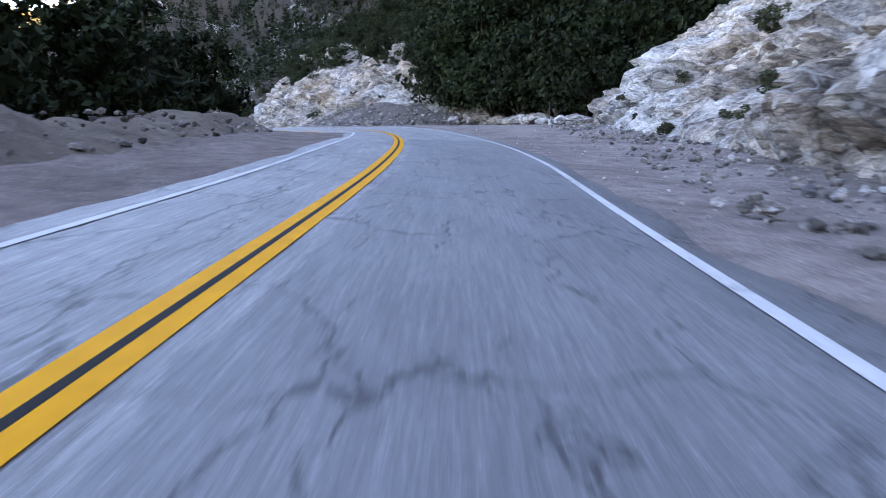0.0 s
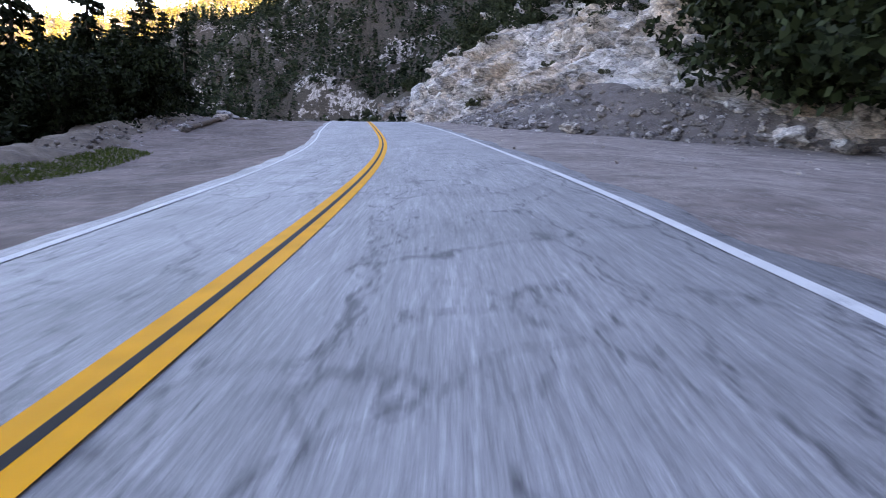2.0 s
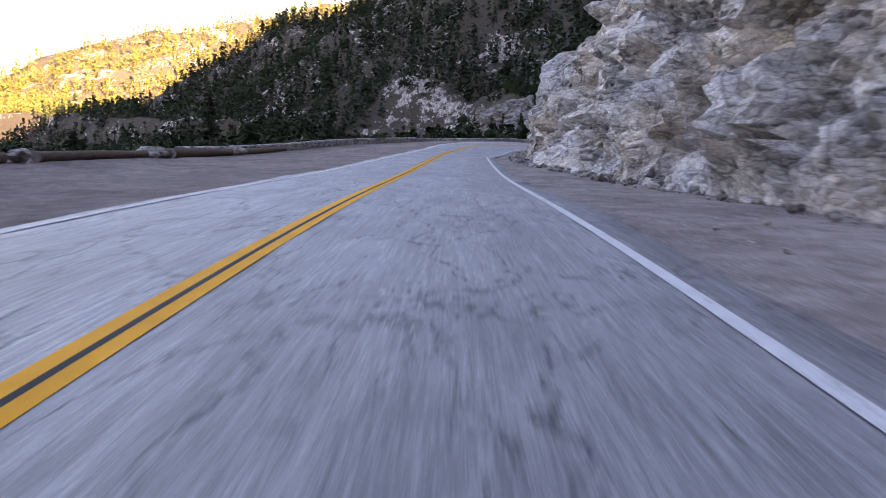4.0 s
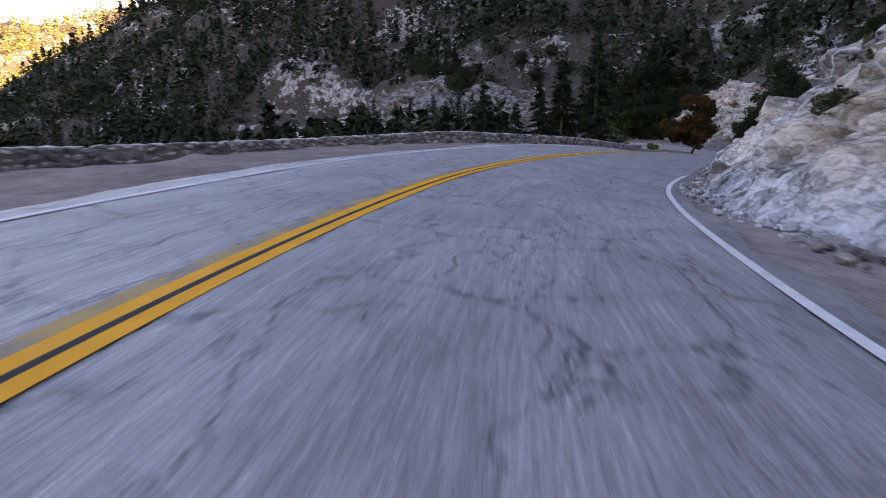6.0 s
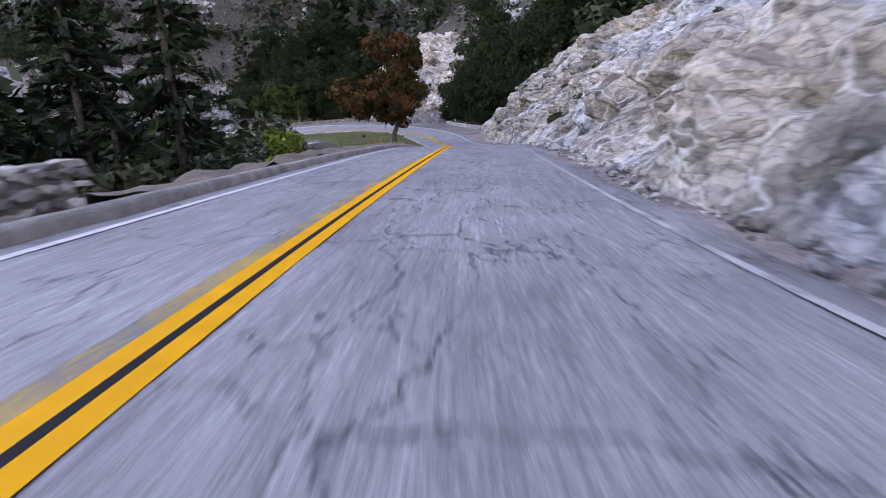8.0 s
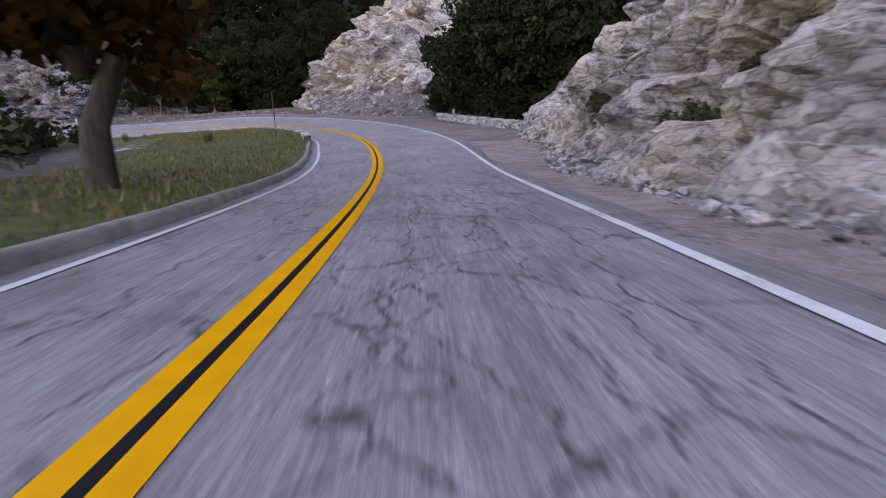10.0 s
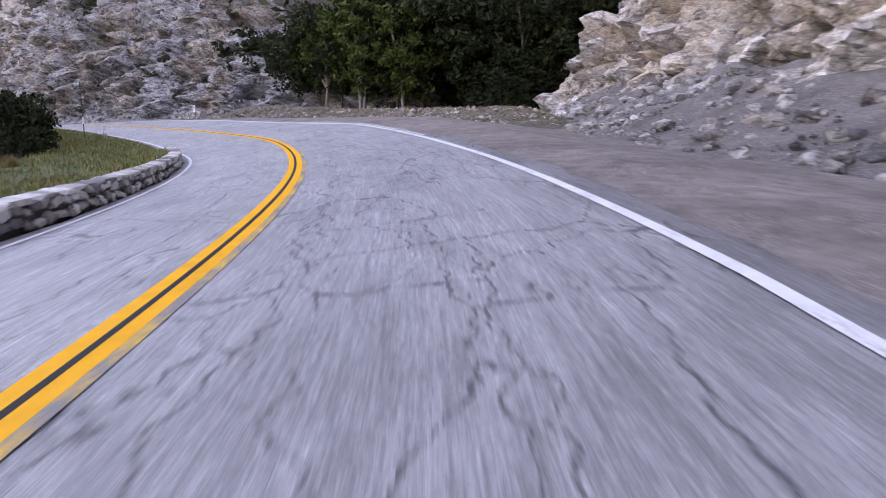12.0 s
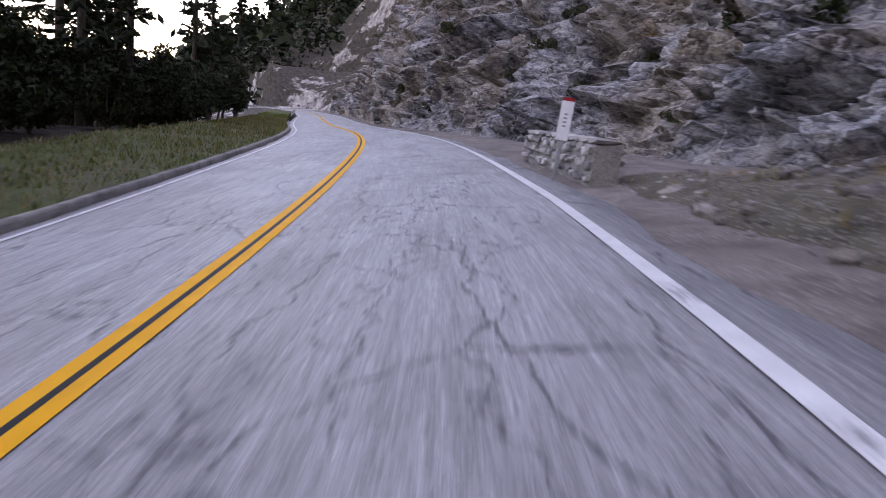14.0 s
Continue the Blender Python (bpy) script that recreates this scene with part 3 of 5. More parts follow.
GRASS_LEAF = leaf_material("grass_blade", (0.045, 0.078, 0.012), (0.13, 0.175, 0.035))
YUCCA_LEAF = leaf_material("dead_yucca_leaf", (0.16, 0.09, 0.035), (0.36, 0.23, 0.10))
BARK = bark_material("dark_bark", (0.035, 0.028, 0.022), (0.12, 0.10, 0.082))
PALE_BARK = bark_material("pale_bark", (0.12, 0.105, 0.09), (0.34, 0.31, 0.28))
LOG_BARK = bark_material("log_bark", (0.05, 0.033, 0.022), (0.20, 0.14, 0.10))


def plain(name, colour, rough=0.5, metal=0.0):
    k = Nodes(name, rough)
    k.bsdf.inputs["Metallic"].default_value = metal
    n = k.noise(k.place(), 9, 4)
    return k.done(k.mix(0.4, colour, k.ramp(n, (0.3, tuple(c * 0.7 for c in colour)), (0.7, colour))))


SIGN_WHITE = plain("reflector_white", (0.82, 0.82, 0.82), 0.4)
SIGN_BAR = plain("sign_grey_print", (0.30, 0.31, 0.33), 0.5)
POST_BROWN = plain("weathered_post", (0.085, 0.07, 0.058), 0.9)
STEEL = plain("galvanised_steel", (0.42, 0.43, 0.44), 0.45, 0.8)
RED = plain("red_reflector", (0.5, 0.03, 0.03), 0.3)

# ---- ground, one sheet to the horizon ----
def axis(lo, hi, step, out_lo, out_hi, grow=1.11):
    mid_a = np.arange(lo, hi + step, step)
    left, right, w = [lo], [mid_a[-1]], step
    while left[-1] > out_lo:
        w *= grow
        left.append(left[-1] - min(w, 160))
    w = step
    while right[-1] < out_hi:
        w *= grow
        right.append(right[-1] + min(w, 160))
    return np.r_[left[:0:-1], mid_a, right[1:]]


gx, gy = axis(-215, 70, 1.7, -4000, 3500, 1.075), axis(-60, 470, 1.7, -3500, 4000, 1.075)
XX, YY = np.meshgrid(gx, gy)
gz = ground_z(XX.ravel(), YY.ravel())
gs, gd = nearest(XX.ravel(), YY.ravel())
paved = (gd < foot_r(gs) + 0.6) & (gd > -foot_l(gs) - 0.6)
gz = gz - np.where(paved, 0.32, 0.0)
tagged(new("ground", mesh_np("ground", np.stack([XX.ravel(), YY.ravel(), gz], 1), grid_faces(len(gy), len(gx)), HILL, True)),
       "brown and pale rocky mountainside ground", "ground", kind="structure")

GZ = gz.reshape(len(gy), len(gx))


def sheet_z(x, y):
    """Height of the ground sheet itself."""
    i, j = np.clip(np.searchsorted(gx, x) - 1, 0, len(gx) - 2), np.clip(np.searchsorted(gy, y) - 1, 0, len(gy) - 2)
    u, w = (x - gx[i]) / (gx[i + 1] - gx[i]), (y - gy[j]) / (gy[j + 1] - gy[j])
    return (GZ[j, i] * (1 - u) + GZ[j, i + 1] * u) * (1 - w) + (GZ[j + 1, i] * (1 - u) + GZ[j + 1, i + 1] * u) * w


# ---- road, lines and shoulders ----
def ribbon(name, mat, s_from, s_to, offsets, ups, step=0.5, label="", category="road", wave=0.0, kind="structure", rough=None):
    """A strip along the road; offsets and ups: functions of the station, one for each line across."""
    s = np.arange(s_from, s_to + step / 2, step)
    lines = [np.stack([np.broadcast_to(o(s) if callable(o) else o, s.shape), np.broadcast_to(u(s) if callable(u) else u, s.shape)]) for o, u in zip(offsets, ups)]
    d = np.stack([l[0] for l in lines], 1)
    u = np.stack([l[1] for l in lines], 1)
    ss = np.repeat(s[:, None], d.shape[1], 1)
    v = along(ss.ravel(), d.ravel(), u.ravel())
    if wave:
        v[:, 2] += wave * fbm(v / 1.3, 4, 11) * (1 if rough is None else rough(ss.ravel(), d.ravel()))
    me = mesh_np(name, v, grid_faces(len(s), d.shape[1]), mat, True, np.stack([d.ravel(), ss.ravel()], 1))
    return tagged(new(name, me), label, category, kind=kind)


edge_r = lambda s: line_r(s) + 0.42 + 0.16 * fbm(np.stack([s / 2.1, 0 * s, 0 * s], 1), 3, 21)
edge_l = lambda s: -np.minimum(line_l(s) + 0.34 + 0.12 * fbm(np.stack([s / 2.1, 0 * s, 9 + 0 * s], 1), 3, 22), foot_l(s) - 0.06)
mid = [(lambda f: (lambda s: edge_l(s) + f * (edge_r(s) - edge_l(s))))(f) for f in np.linspace(0, 1, 13)]
road = ribbon("road", ASPHALT, S0, S1 - 1, [lambda s: edge_l(s) - 0.03] + mid + [lambda s: edge_r(s) + 0.03], [-0.07] + [0.0] * 13 + [-0.07],
              label="weathered grey cracked asphalt two-lane road", wave=0.006)


def stripe(name, mat, centre, width, label, up=0.009):
    c = centre if callable(centre) else (lambda s: centre + 0 * s)
    return ribbon(name, mat, S0, S1 - 2, [lambda s: c(s) - width / 2, c, lambda s: c(s) + width / 2], [up] * 3, label=label, category="road marking")


stripe("road_marking", YELLOW, -0.094, 0.128, "yellow no-passing stripe painted on asphalt")
stripe("road_marking", YELLOW, 0.094, 0.128, "yellow no-passing stripe painted on asphalt")
stripe("road_marking", BLACK, 0.0, 0.058, "black stripe between two yellow ones", 0.010)
ribbon("road_marking", GHOST, 150, 262, [-0.30, -0.23, -0.16], [0.0085] * 3, label="old worn yellow stripe beside the new one", category="road marking")
ribbon("road_marking", SMEAR, 316, 374, [0.155, 0.2, 0.25], [0.0085] * 3, label="old worn yellow stripe beside the new one", category="road marking")
stripe("road_marking", WHITE, lambda s: -line_l(s), 0.105, "white edge line painted on asphalt")
ribbon("road_marking", WHITE, S0, 214, [lambda s: line_r(s) - 0.06, line_r, lambda s: line_r(s) + 0.06], [0.009] * 3, label="white edge line painted on asphalt", category="road marking")
ribbon("road_marking", paint_material("faded_white_road_paint", (0.40, 0.395, 0.385), 0.44), 214, 300, [lambda s: line_r(s) - 0.05, line_r, lambda s: line_r(s) + 0.05], [0.009] * 3,
       label="faded white edge line painted on asphalt", category="road marking")
ribbon("road_marking", WHITE, 300, S1 - 2, [lambda s: line_r(s) - 0.065, line_r, lambda s: line_r(s) + 0.065], [0.009] * 3, label="white edge line painted on asphalt", category="road marking")
ribbon("road_marking", paint_material("old_white_road_paint", (0.5, 0.5, 0.49), 0.42), 372, 392, [lambda s: line_r(s) + 0.10, lambda s: line_r(s) + 0.15, lambda s: line_r(s) + 0.21], [0.009] * 3, label="second white edge line beside the first", category="road marking")

fr = np.linspace(0, 1, 16)
out_r = [(lambda f: (lambda s: edge_r(s) - 0.15 + f * (foot_r(s) + 2.2 - edge_r(s))))(f) for f in fr]
up_r = [(lambda f: (lambda s: -0.045 + 0.35 * np.clip((f - 0.75) / 0.25, 0, 1) ** 2))(f) for f in fr]
ribbon("shoulder", DARK_GRAVEL, 330, S1 - 1, out_r, up_r, 0.6, "brown packed gravel turnout beside the road", "shoulder", 0.05,
       rough=lambda s, d: np.clip((d - line_r(s) - 0.4) / 1.2, 0.05, 1))
ribbon("shoulder", GRAVEL, S0, 330, out_r, up_r, 0.6, "tan gravel roadside shoulder with small stones", "shoulder", 0.05,
       rough=lambda s, d: np.clip((d - line_r(s) - 0.4) / 1.2, 0.05, 1))
out_l = [(lambda f: (lambda s: edge_l(s) + 0.15 - f * (foot_l(s) + 2.4 + edge_l(s))))(f) for f in fr]
left_rim = table((-60, 0.3), (60, 0.3), (90, 0.3), (98, 0.12), (160, 0.1), (250, 0.05), (550, 0.0))
up_l = [(lambda f: (lambda s: -0.045 + left_rim(s) * np.clip((f - 0.7) / 0.3, 0, 1)))(f) for f in fr]
ribbon("shoulder", BROWN_GRAVEL, S0, 254, out_l, up_l, 0.6, "brown dirt shoulder beside the road", "shoulder", 0.07,
       rough=lambda s, d: np.clip((-d - line_l(s) - 0.4) / 1.5, 0.05, 1.6))

# the rough berm of pushed-up dirt at the outer rim
berm = table((-60, 0.75), (20, 0.8), (45, 0.8), (60, 0.65), (75, 0.55), (92, 0.6), (110, 0.55), (130, 0.4), (150, 0.25), (160, 0.05), (250, 0.0))
berm_d = lambda s: -foot_l(s) + np.interp(s, [-60, 50, 80, 100, 160], [1.0, 1.0, 0.9, -0.9, -0.9])
fb = np.linspace(0, 1, 20)
ribbon("earth_bank", DIRT, S0, 160, [(lambda f: (lambda s: berm_d(s) - f * 4.6))(f) for f in fb],
       [(lambda f: (lambda s: -0.12 + (berm(s) * (0.8 + 0.35 * fbm(np.stack([s / 3.1, 0 * s, 0 * s], 1), 3, 90)) + 0.1) * math.sin(min(1, f * 1.7) * 1.57) ** 1.3 - 0.9 * max(0, f - 0.6)))(f) for f in fb],
       0.35, "rugged low berm of brown dirt and stones", "bank", 0.17, rough=lambda s, d: np.clip((berm_d(s) - d) / 0.8, 0, 1))

# ---- rock faces ----
def rock_face(name, mat, s_from, s_to, label, seed, step=0.3, amp=1.0, top=1.0):
    """A cut rock face along the right of the road, standing on its foot line and leaning back."""
    s = np.arange(s_from, s_to, step)
    rows = 66
    f = np.linspace(0, 1, rows)
    h = rock_h(s) * top + 1.2
    lean = lean_r(s)
    up = -1.0 + f[None] * h[:, None]
    d = foot_r(s)[:, None] + (up + 0.2) / lean[:, None] * (0.75 + 0.5 * f[None] ** 1.5)
    ss = np.repeat(s[:, None], rows, 1)
    v = along(ss.ravel(), d.ravel(), up.ravel())
    q = v @ np.array([[0.9, 0.2, -0.35], [-0.25, 0.95, 0.2], [0.35, -0.1, 0.93]])
    n1 = fbm(v / 6.5, 3, seed)
    val, rim = facets(q / np.array([4.6, 3.4, 2.7]) + 0.3 * n1[:, None], seed + 5)
    mval, mrim = facets(q / np.array([1.7, 1.3, 1.0]) + 0.2 * n1[:, None], seed + 6)
    gval, grim = facets(q / np.array([0.75, 0.6, 0.5]), seed + 8)
    out = amp * (1.3 * n1 + 1.5 * val + 0.8 * mval + 0.26 * gval - 0.45 * np.clip(1 - rim / 0.12, 0, 1) - 0.2 * np.clip(1 - mrim / 0.12, 0, 1))
    ends = np.minimum(1, np.minimum(ss.ravel() - s_from, s_to - ss.ravel()) / 4)
    out = out * np.clip((up.ravel() + 0.4) / 1.6, 0.15, 1) * ends
    tx, ty = np.interp(ss.ravel(), FINE, TX), np.interp(ss.ravel(), FINE, TY)
    v[:, 0] += -ty * out + tx * 0.2 * amp * gval
    v[:, 1] += tx * out + ty * 0.2 * amp * gval
    v[:, 2] += 0.45 * out * f[None].repeat(len(s), 0).ravel() + 0.3 * amp * val
    ob = new(name, mesh_np(name, v, grid_faces(len(s), rows), mat, False))
    return tagged(ob, label, "rock face", kind="structure")


rock_face("rock_face", PALE_ROCK, -55, 66, "pale crumbling granite road cut with shrubs", 31)
rock_face("rock_face", PALE_ROCK, 84, 171, "pale pinkish fractured granite road cut", 41, amp=1.15)
rock_face("rock_face", TAN_ROCK, 297, 344, "tan and grey fractured rock slope beside the shoulder", 57, amp=0.85)
rock_face("rock_face", GREY_ROCK, 168, 301, "grey veined gneiss rock slope close to the road", 51, amp=0.85)
rock_face("rock_face", PALE_ROCK, 356, 403, "pale fractured granite outcrop above scree", 61, amp=1.25)
rock_face("rock_face", DARK_ROCK, 404.5, 535, "steep dark grey fractured cliff beside the road", 71, amp=1.3)


# ---- loose stones ----
def stone_template(seed, detail=1):
    bm = bmesh.new()
    bmesh.ops.create_icosphere(bm, subdivisions=detail, radius=1.0)
    v = np.array([x.co for x in bm.verts])
    fc = np.array([[x.index for x in y.verts] for y in bm.faces])
    bm.free()
    f1, f2, val = cells(v * 1.1 + seed * 3.7, seed)
    v = v * (0.75 + 0.5 * val + 0.25 * fbm(v * 1.3 + seed, 2, seed))[:, None]
    return v * np.array([1.15, 0.9, 0.68]), fc


STONES = [stone_template(k) for k in range(6)]


def rubble(name, mat, places, sizes, label, category="stones", templates=None):
    templates = templates or STONES
    vs, fs, base = [], [], 0
    for k, (p, r) in enumerate(zip(places, sizes)):
        v, fc = templates[k % len(templates)]
        e = Euler((rng.uniform(-.5, .5), rng.uniform(-.5, .5), rng.uniform(0, 6.28))).to_matrix()
        vs.append((v * r) @ np.array(e).T + p)
        fs.append(fc + base)
        base += len(v)
    return tagged(new(name, mesh_np(name, np.vstack(vs), np.vstack(fs), mat)), label, category, kind="stuff")


def strewn(n, s_range, d_of, size, power=2.5, sink=0.3, lift=None):
    s = rng.uniform(*s_range, n)
    d = d_of(s, rng.uniform(0, 1, n))
    r = size[0] + (size[1] - size[0]) * rng.uniform(0, 1, n) ** power
    up = -0.03 if lift is None else lift(s, d)
    p = along(s, d, up)
    p[:, 2] += r * (0.68 - sink)
    return p, r


def toe(s, u, spread=1.6, inset=0.5):
    return foot_r(s) + inset - np.abs(u) ** 2 * spread


rubble("rubble", SCREE_STONE, *strewn(3400, (-20, 58), lambda s, u: toe(s, u, 4.2), (0.02, 0.15), 5), "small pale stones at the foot of the rock", )
rubble("rubble", SCREE_STONE, *strewn(2400, (88, 190), lambda s, u: toe(s, u, 1.6), (0.025, 0.18), 4), "pale stones at the foot of the rock")
rubble("rubble", GREY_ROCK, *strewn(2400, (186, 335), lambda s, u: toe(s, u, 0.8, 0.3), (0.025, 0.16), 4), "grey stones at the foot of the slope")
rubble("rubble", SCREE_STONE, *strewn(2200, (-20, 158), lambda s, u: berm_d(s) - 0.2 - 2.6 * u, (0.02, 0.15), 4, lift=lambda s, d: -0.1 + (0.8 * berm(s) + 0.1) * np.sin(np.clip((berm_d(s) - d) / 4.6 * 1.7, 0, 1) * 1.57) ** 1.3), "stones in the dirt berm")
rubble("rubble", PALE_ROCK, *strewn(900, (0, 130), lambda s, u: edge_r(s) + 0.3 + u * (foot_r(s) - edge_r(s)), (0.012, 0.06), 3), "gravel stones on the shoulder")


def boulder(at, size, mat, label, seed, name="boulder"):
    v, fc = stone_template(seed + 20, 3)
    q = v * np.array(size)
    f1, f2, val = cells(q * 2.2 / max(size), seed)
    q = q * (1 + 0.10 * (val - 0.5) + 0.05 * fbm(q * 3 / max(size), 3, seed))[:, None]
    q[:, 2] -= q[:, 2].min() * 0.72
    ob = new(name, mesh_np(name, q, fc, mat))
    ob.matrix_basis = pose(*at, rz=seed * 47 % 360)
    return tagged(ob, label, "boulder", group="roadside boulders")


def at(s, d, up=0.0):
    return tuple(float(c) for c in along(s, d, up))


# the row of pale boulders before the wooded gully
row = [(11.0, 60.5), (10.7, 63.0), (10.2, 65.5), (9.3, 68), (8.9, 70.2), (8.4, 72.4), (8.1, 74.6), (7.9, 77.0), (7.6, 79.5), (7.2, 82.0), (6.8, 85.0), (5.9, 88.0), (4.6, 91.0), (2.6, 93.8), (0.0, 96.2), (-2.6, 98.0)]
for i, (bx, by) in enumerate(row):
    s_, d_ = nearest(np.array([bx]), np.array([by]))
    big = 0.75 + 0.55 * ((i * 37) % 10) / 10
    boulder((bx, by, at(s_[0], d_[0])[2] - 0.05), (1.2 * big, 0.8 * big, 0.75 * big), PALE_ROCK, "pale angular boulder in a roadside row", i)
boulder(at(8.9, 5.2), (0.2, 0.17, 0.12), PALE_ROCK, "small pale stone lying on the shoulder", 40)
for i, (s_, d_, r) in enumerate([(101, 11.2, .62), (99, 10.9, .4), (102.5, 10.2, .35), (97, 12, .5), (104, 10.4, .3), (106, 9.9, .28), (100, 10.0, .25)]):
    boulder(at(s_, d_), (r * 1.2, r, r), PALE_ROCK, "pale broken boulder on the rubble pile", 50 + i)

# scree pile at the foot of the second rock face and of the outcrop
def scree(name, s_from, s_to, height, reach, label, seed, mat=TALUS):
    s = np.arange(s_from, s_to, 0.4)
    f = np.linspace(0, 1, 16)
    fade = np.clip(np.minimum(s - s_from, s_to - s) / ((s_to - s_from) * 0.35), 0, 1) ** 0.8
    d = foot_r(s)[:, None] + 1.6 - (1.6 + reach * fade[:, None]) * f[None]
    up = -0.1 + height * fade[:, None] * (1 - f[None]) ** 1.2
    ss = np.repeat(s[:, None], len(f), 1)
    v = along(ss.ravel(), d.ravel(), up.ravel())
    v[:, 2] += 0.22 * fbm(v / 0.9, 4, seed) * np.clip(up.ravel() + .3, 0, 1)
    tagged(new(name, mesh_np(name, v, grid_faces(len(s), len(f)), mat, True)), label, "scree", kind="structure")
    u, w = rng.uniform(0, 1, 3200), rng.uniform(0, 1, 3200)
    sp = s_from + u * (s_to - s_from)
    fd = np.interp(sp, s, fade)
    p = along(sp, foot_r(sp) + 1.6 - (1.6 + reach * fd) * w, -0.1 + height * fd * (1 - w) ** 1.2)
    rubble("rubble", SCREE_STONE, p, 0.03 + 0.34 * rng.uniform(0, 1, 3200) ** 5, "loose broken stones on the scree")


scree("scree", 84, 128, 3.4, 4.8, "grey-pink scree of broken rock", 5)
scree("scree", 350, 402, 2.4, 4.2, "grey scree of broken rock below the outcrop", 6)

# earth bank along the second bend
bank_d = table((376, 8.4), (384, 7.8), (390, 7.2), (398, 6.3), (406, 5.0), (412, 4.45), (416, 4.3), (424, 4.5))
def bank_up(s, f):
    """Height of the bank over the shoulder; f from 0 at its near foot to 1 behind its crest."""
    return np.clip(np.minimum(s - 377, 417.5 - s) / 5, 0, 1) * 0.9 * np.interp(f, [0, 0.15, 0.45, 0.68, 0.85, 1], [0, .22, .72, 1, .75, .1]) - 0.4 * np.clip(1 - f / 0.03, 0, 1)


s = np.arange(377, 417.6, 0.35)
f = np.linspace(0, 1, 26)
dd = bank_d(s)[:, None] + f[None] * 5.2
uu = -0.1 + bank_up(s[:, None], f[None])
v = along(np.repeat(s[:, None], 26, 1).ravel(), dd.ravel(), uu.ravel())
v[:, 2] += 0.13 * fbm(v / 0.8, 4, 77) * np.repeat(np.clip(f * 6, 0, 1)[None], len(s), 0).ravel()
tagged(new("earth_bank", mesh_np("earth_bank", v, grid_faces(len(s), 26), BANK_EARTH, True)), "low bank of earth and stones beside the shoulder", "bank", kind="structure")
u = rng.uniform(0, 1, 4500)
sp, fp = 378 + u * 39, rng.uniform(0, 1, 4500)
rubble("rubble", SCREE_STONE, along(sp, bank_d(sp) + fp * 5.2, -0.08 + bank_up(sp, fp)), 0.02 + 0.15 * rng.uniform(0, 1, 4500) ** 5, "stones in the earth bank")
boulder(at(409.5, 5.0), (0.28, 0.2, 0.2), GREY_ROCK, "dark stone lying on the gravel", 81)


# ---- dry stone walls ----
def stone_piece(seed):
    v, fc = stone_template(seed + 60, 1)
    v = np.clip(v, -0.62, 0.62) / 0.62 * (1 + 0.06 * np.sin(7.0 * v[:, [1, 2, 0]] + seed))
    return mesh_np("stone", v * 0.5, fc, STONE)


PIECES = [stone_piece(k) for k in range(7)]


def stone_wall(name, label, s_from, s_to, d_of, height, thick, near, max_parts=280, course=0.2, up0=0.0, joint=None, fill=0.41):
    """A mortared wall of single stones. near: the stretch whose stones are parts; the others are joined."""
    root = thing(name, at((s_from + s_to) / 2, 0))
    inv = root.matrix_basis.inverted()
    s = np.arange(s_from, s_to + 0.01, 0.7)
    t = thick * fill
    prof = [(-t, -0.5), (-t, height * 0.94), (t, height * 0.94), (t, -0.5)]
    v = np.stack([along(s, d_of(s) + o, up0 + u) for o, u in prof], 1).reshape(-1, 3)
    v = (np.c_[v, np.ones(len(v))] @ np.array(inv).T)[:, :3]
    fc = [q for q in grid_faces(len(s), 4)] + [(0, 1, 2, 3), tuple(4 * (len(s) - 1) + k for k in (3, 2, 1, 0))]
    part("core", mesh_np("core", v, np.array(fc), joint or MORTAR), root)
    rest, count = [], 0
    rows = max(1, round(height / course))
    for side in (1, -1):
        for r in range(rows):
            pos = s_from
            while pos < s_to:
                w = rng.uniform(0.2, 0.46)
                c = height / rows
                up = (r + 0.5) * c
                o = side * (thick / 2 - 0.06)
                tilt = rng.uniform(-0.25, 0.25)
                p = along(pos + w / 2, d_of(np.array([pos + w / 2]))[0] + o, up0 + up + rng.uniform(-.05, .05))
                m = inv @ pose(*p, rz=heading(pos) + 90) @ Matrix.Rotation(tilt, 4, "Y") @ Matrix.Diagonal((w * rng.uniform(0.8, 0.98), thick * rng.uniform(0.3, 0.42), c * rng.uniform(0.6, 1.2), 1))
                if side == 1 and near[0] < pos < near[1] and count < max_parts:
                    part("stone", PIECES[count % 7], root, m=m)
                    count += 1
                else:
                    rest.append((m, count + len(rest)))
                pos += w
    # flat cap stones
    pos = s_from
    while pos < s_to:
        w = rng.uniform(0.3, 0.7)
        p = along(pos + w / 2, d_of(np.array([pos + w / 2]))[0], up0 + height)
        m = inv @ pose(*p, rz=heading(pos) + 90) @ Matrix.Diagonal((w, thick * 1.02, 0.14, 1))
        if near[0] < pos < near[1] and count < max_parts + 60:
            part("cap_stone", PIECES[count % 7], root, m=m)
            count += 1
        else:
            rest.append((m, count + len(rest)))
        pos += w
    vs, fs, base = [], [], 0
    tv = [np.array([x.co for x in me.vertices]) for me in PIECES]
    tf = [np.array([list(x.vertices) for x in me.polygons]) for me in PIECES]
    for m, k in rest:
        a = np.array(m)
        vs.append(tv[k % 7] @ a[:3, :3].T + a[:3, 3])
        fs.append(tf[k % 7] + base)
        base += len(tv[k % 7])
    if vs:
        tagged(part("stones", mesh_np("stones", np.vstack(vs), np.vstack(fs), STONE), root, "further stones of the wall"), kind="stuff")
    return tagged(root, label, "stone wall")


